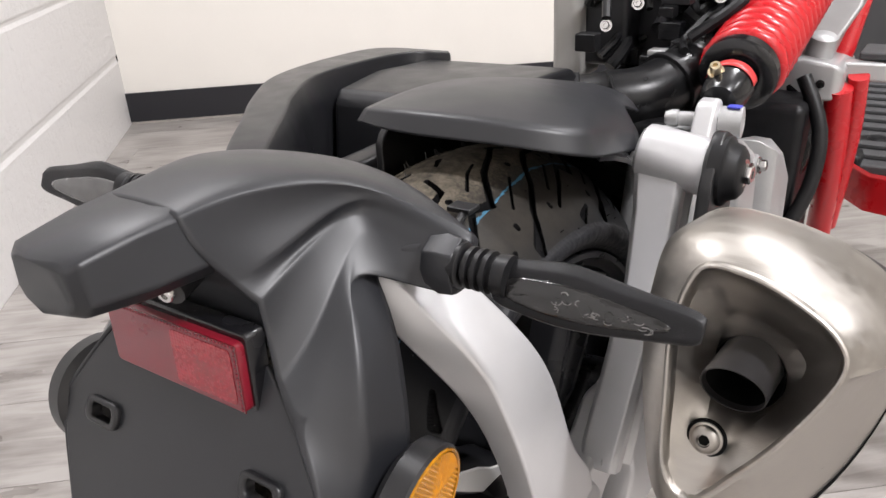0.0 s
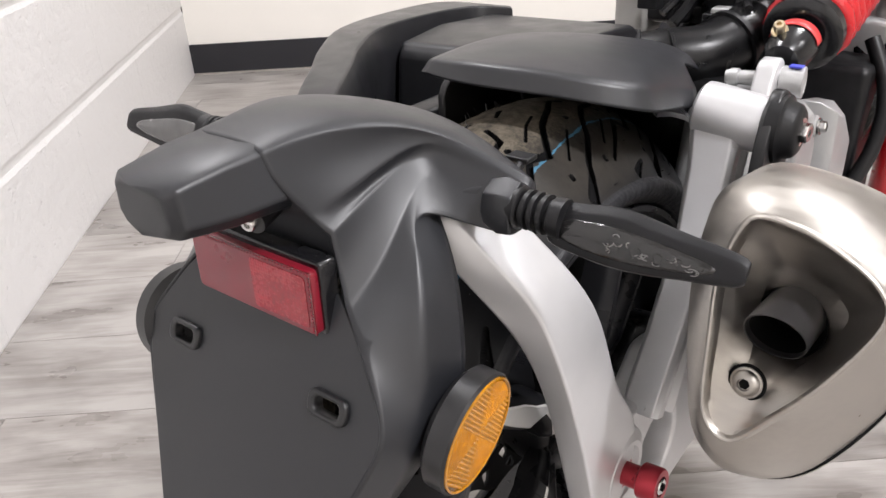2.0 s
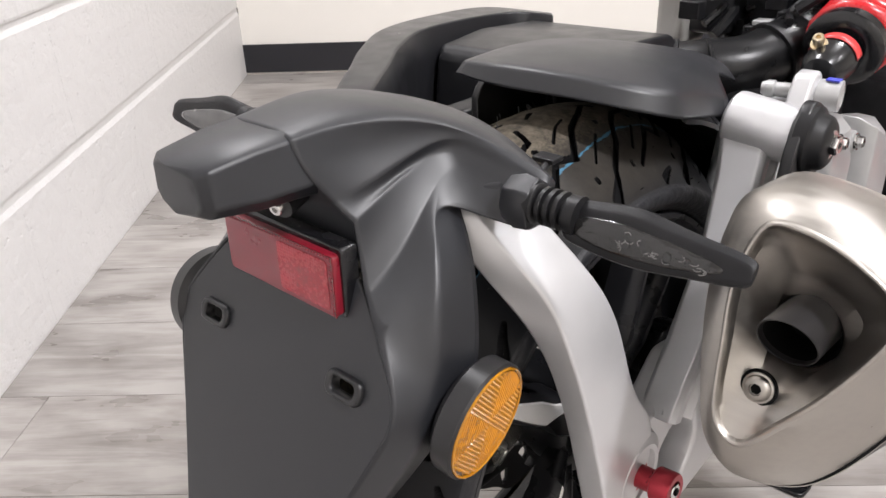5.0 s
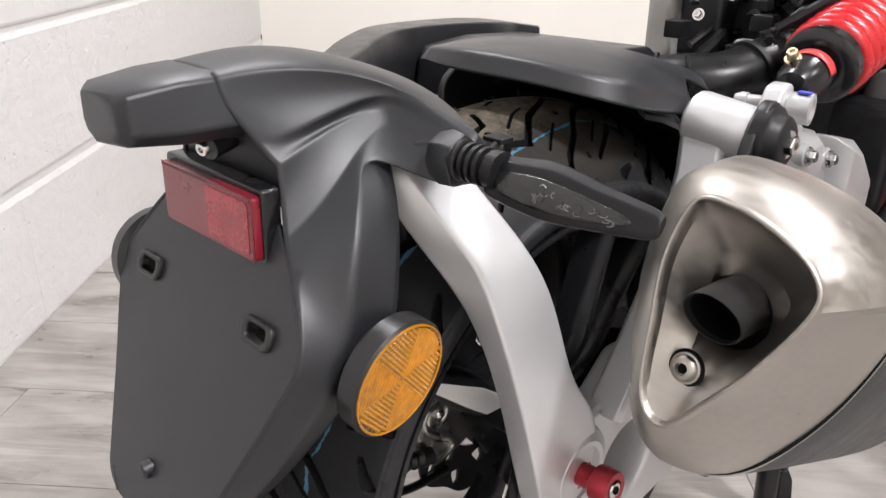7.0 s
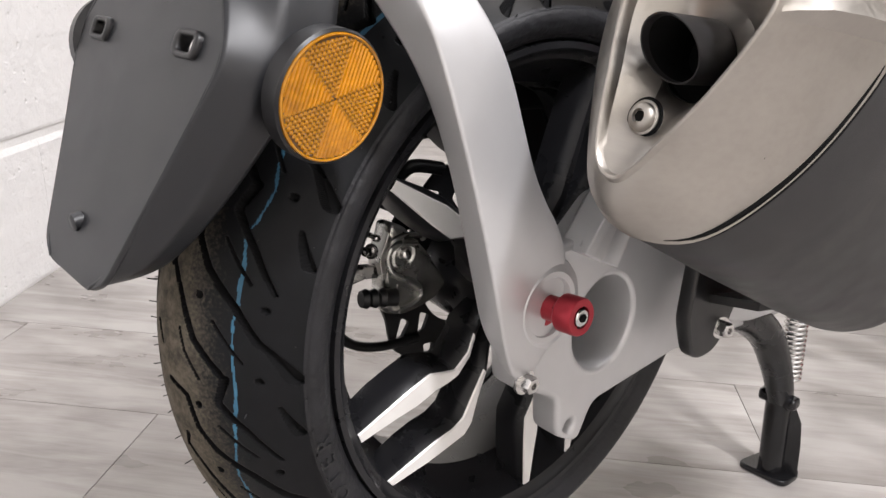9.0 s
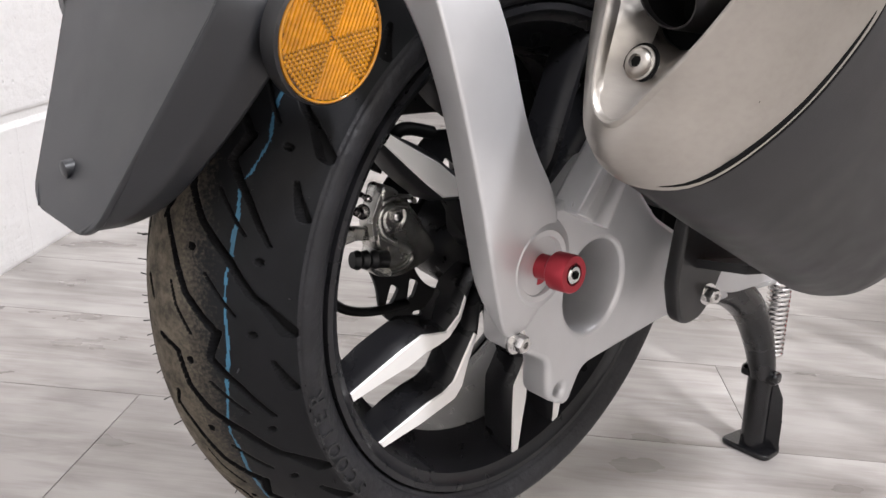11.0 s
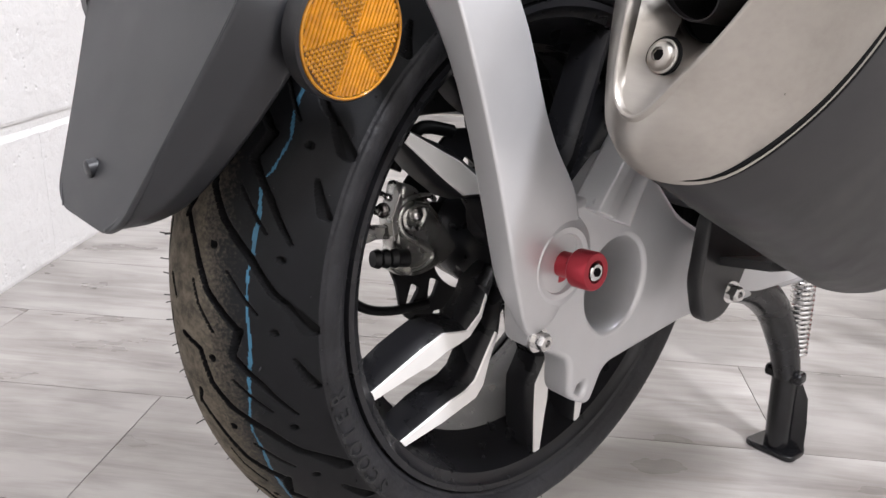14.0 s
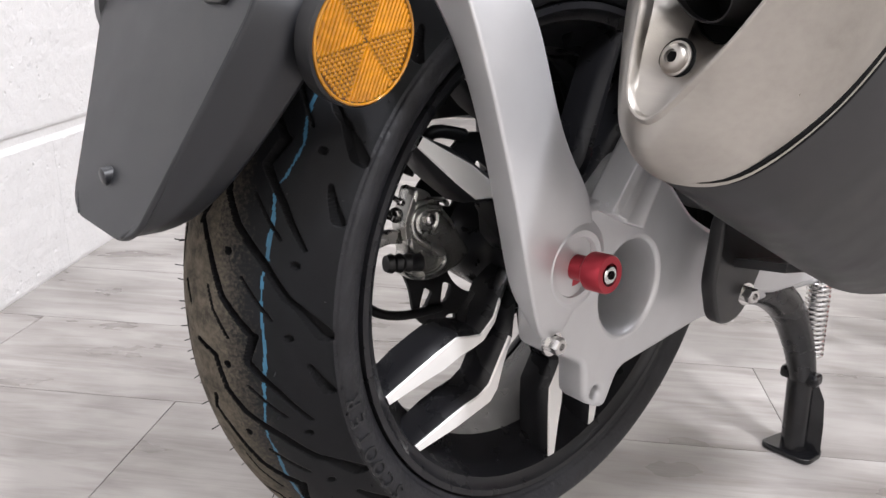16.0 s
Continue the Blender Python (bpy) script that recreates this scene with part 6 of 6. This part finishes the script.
rot_wall = Matrix((ALONG, INTO, Vector((0, 0, 1)))).transposed().to_4x4()
rot_wall[0][3], rot_wall[1][3] = CORNER.x, CORNER.y
S0 = 2.115                                     # from the corner back to the joint mark
course_mesh = {}
for row in range(6):
    z = row * BH
    first = (S0 % BL) - BL if row % 2 == 0 else ((S0 - 0.30) % BL) - BL
    s = first
    while s < 4.6:
        a, b = max(s + 0.0001, 0.0), s + BL - 0.0001
        if b > 0.05:
            key = round(b - a, 3)
            if key not in course_mesh:
                course_mesh[key] = block_mesh(b - a, BH - JT, len(course_mesh))
            ob = finish("block", course_mesh[key], M_WHITEWALL, wall_left, smooth=False, bevel=0.0)
            ob.matrix_world = rot_wall @ Matrix.Translation((a, 0.012 - 0.012 + 0.0, z + (JT / 2 if row else 0)))
        s += BL

PW, PL, GAP = 0.244, 1.22, 0.0012
nrm = Vector((-ACROSS.y, ACROSS.x, 0))
plank_me = mesh_of(box(0, PL - GAP, 0, PW - GAP, -0.006, 0), "plank")


def plank_material():
    m = bpy.data.materials.new("grey_vinyl_plank")
    m.use_nodes = True
    n, l = m.node_tree.nodes, m.node_tree.links
    b = n["Principled BSDF"]
    tc, info = n.new("ShaderNodeTexCoord"), n.new("ShaderNodeObjectInfo")
    off = n.new("ShaderNodeVectorMath")
    off.operation = "SCALE"
    off.inputs[0].default_value = (13.0, 7.0, 3.0)
    l.new(info.outputs["Random"], off.inputs["Scale"])
    add = n.new("ShaderNodeVectorMath")
    l.new(tc.outputs["Object"], add.inputs[0])
    l.new(off.outputs[0], add.inputs[1])
    mp = n.new("ShaderNodeMapping")
    mp.inputs["Scale"].default_value = (1.5, 11.0, 1.0)
    l.new(add.outputs[0], mp.inputs[0])
    grain = n.new("ShaderNodeTexNoise")
    grain.inputs["Scale"].default_value, grain.inputs["Detail"].default_value, grain.inputs["Distortion"].default_value = 2.6, 10, 1.6
    l.new(mp.outputs[0], grain.inputs[0])
    mp2 = n.new("ShaderNodeMapping")
    mp2.inputs["Scale"].default_value = (1.6, 3.4, 1.0)
    l.new(add.outputs[0], mp2.inputs[0])
    cloud = n.new("ShaderNodeTexNoise")
    cloud.inputs["Scale"].default_value, cloud.inputs["Detail"].default_value = 3.0, 4
    l.new(mp2.outputs[0], cloud.inputs[0])
    mix = n.new("ShaderNodeMath")
    mix.operation = "MULTIPLY_ADD"
    mix.inputs[1].default_value = 0.55
    l.new(grain.outputs[0], mix.inputs[0])
    l.new(cloud.outputs[0], mix.inputs[2])
    mp3 = n.new("ShaderNodeMapping")
    mp3.inputs["Scale"].default_value = (4.0, 90.0, 1.0)
    l.new(add.outputs[0], mp3.inputs[0])
    fine = n.new("ShaderNodeTexNoise")
    fine.inputs["Scale"].default_value, fine.inputs["Detail"].default_value = 6.0, 5
    l.new(mp3.outputs[0], fine.inputs[0])
    mix2 = n.new("ShaderNodeMath")
    mix2.operation = "MULTIPLY_ADD"
    mix2.inputs[1].default_value = 0.17
    l.new(fine.outputs[0], mix2.inputs[0])
    l.new(mix.outputs[0], mix2.inputs[2])
    ramp = n.new("ShaderNodeValToRGB")
    e = ramp.color_ramp.elements
    e[0].position, e[0].color = 0.62, (0.190, 0.171, 0.157, 1)
    e[1].position, e[1].color = 1.06, (0.370, 0.348, 0.329, 1)
    l.new(mix2.outputs[0], ramp.inputs[0])
    rnd = n.new("ShaderNodeMapRange")
    rnd.inputs[3].default_value, rnd.inputs[4].default_value = 0.90, 1.08
    l.new(info.outputs["Random"], rnd.inputs[0])
    mul = n.new("ShaderNodeVectorMath")
    mul.operation = "SCALE"
    l.new(ramp.outputs[0], mul.inputs[0])
    l.new(rnd.outputs[0], mul.inputs["Scale"])
    l.new(mul.outputs[0], b.inputs["Base Color"])
    wear = n.new("ShaderNodeMapRange")
    wear.inputs[1].default_value, wear.inputs[2].default_value = 0.35, 0.65
    wear.inputs[3].default_value, wear.inputs[4].default_value = 0.27, 0.46
    l.new(cloud.outputs[0], wear.inputs[0])
    l.new(wear.outputs[0], b.inputs["Roughness"])
    bp = n.new("ShaderNodeBump")
    bp.inputs["Strength"].default_value, bp.inputs["Distance"].default_value = 0.22, 0.001
    l.new(grain.outputs[0], bp.inputs["Height"])
    l.new(bp.outputs[0], b.inputs["Normal"])
    return m


M_PLANK = plank_material()
PD = Vector((0.7547, 0.6561, 0))
PN = Vector((-0.6561, 0.7547, 0))
plank_me.materials.append(M_PLANK)
STARTS = {0: -0.474, 1: 0.381}
for row in range(-20, 17):
    v = 0.018 + row * PW
    u0 = STARTS.get(row, (row * 0.437) % PL)
    first = u0 - PL * math.ceil((u0 + 6.0) / PL)
    for i in range(12):
        u = first + i * PL
        p = PD * u + PN * v
        mid = p + PD * (PL / 2) + PN * (PW / 2) - CORNER
        # only where the room is
        if not (-0.65 < mid.dot(INTO) < 6.8 and -0.40 < mid.dot(BACK_IN) < 5.5):
            continue
        ob = finish("plank", plank_me, None, floor, smooth=False)
        ob.matrix_world = Matrix.Translation((p.x, p.y, 0)) @ Matrix((PD, PN, Vector((0, 0, 1)))).transposed().to_4x4()
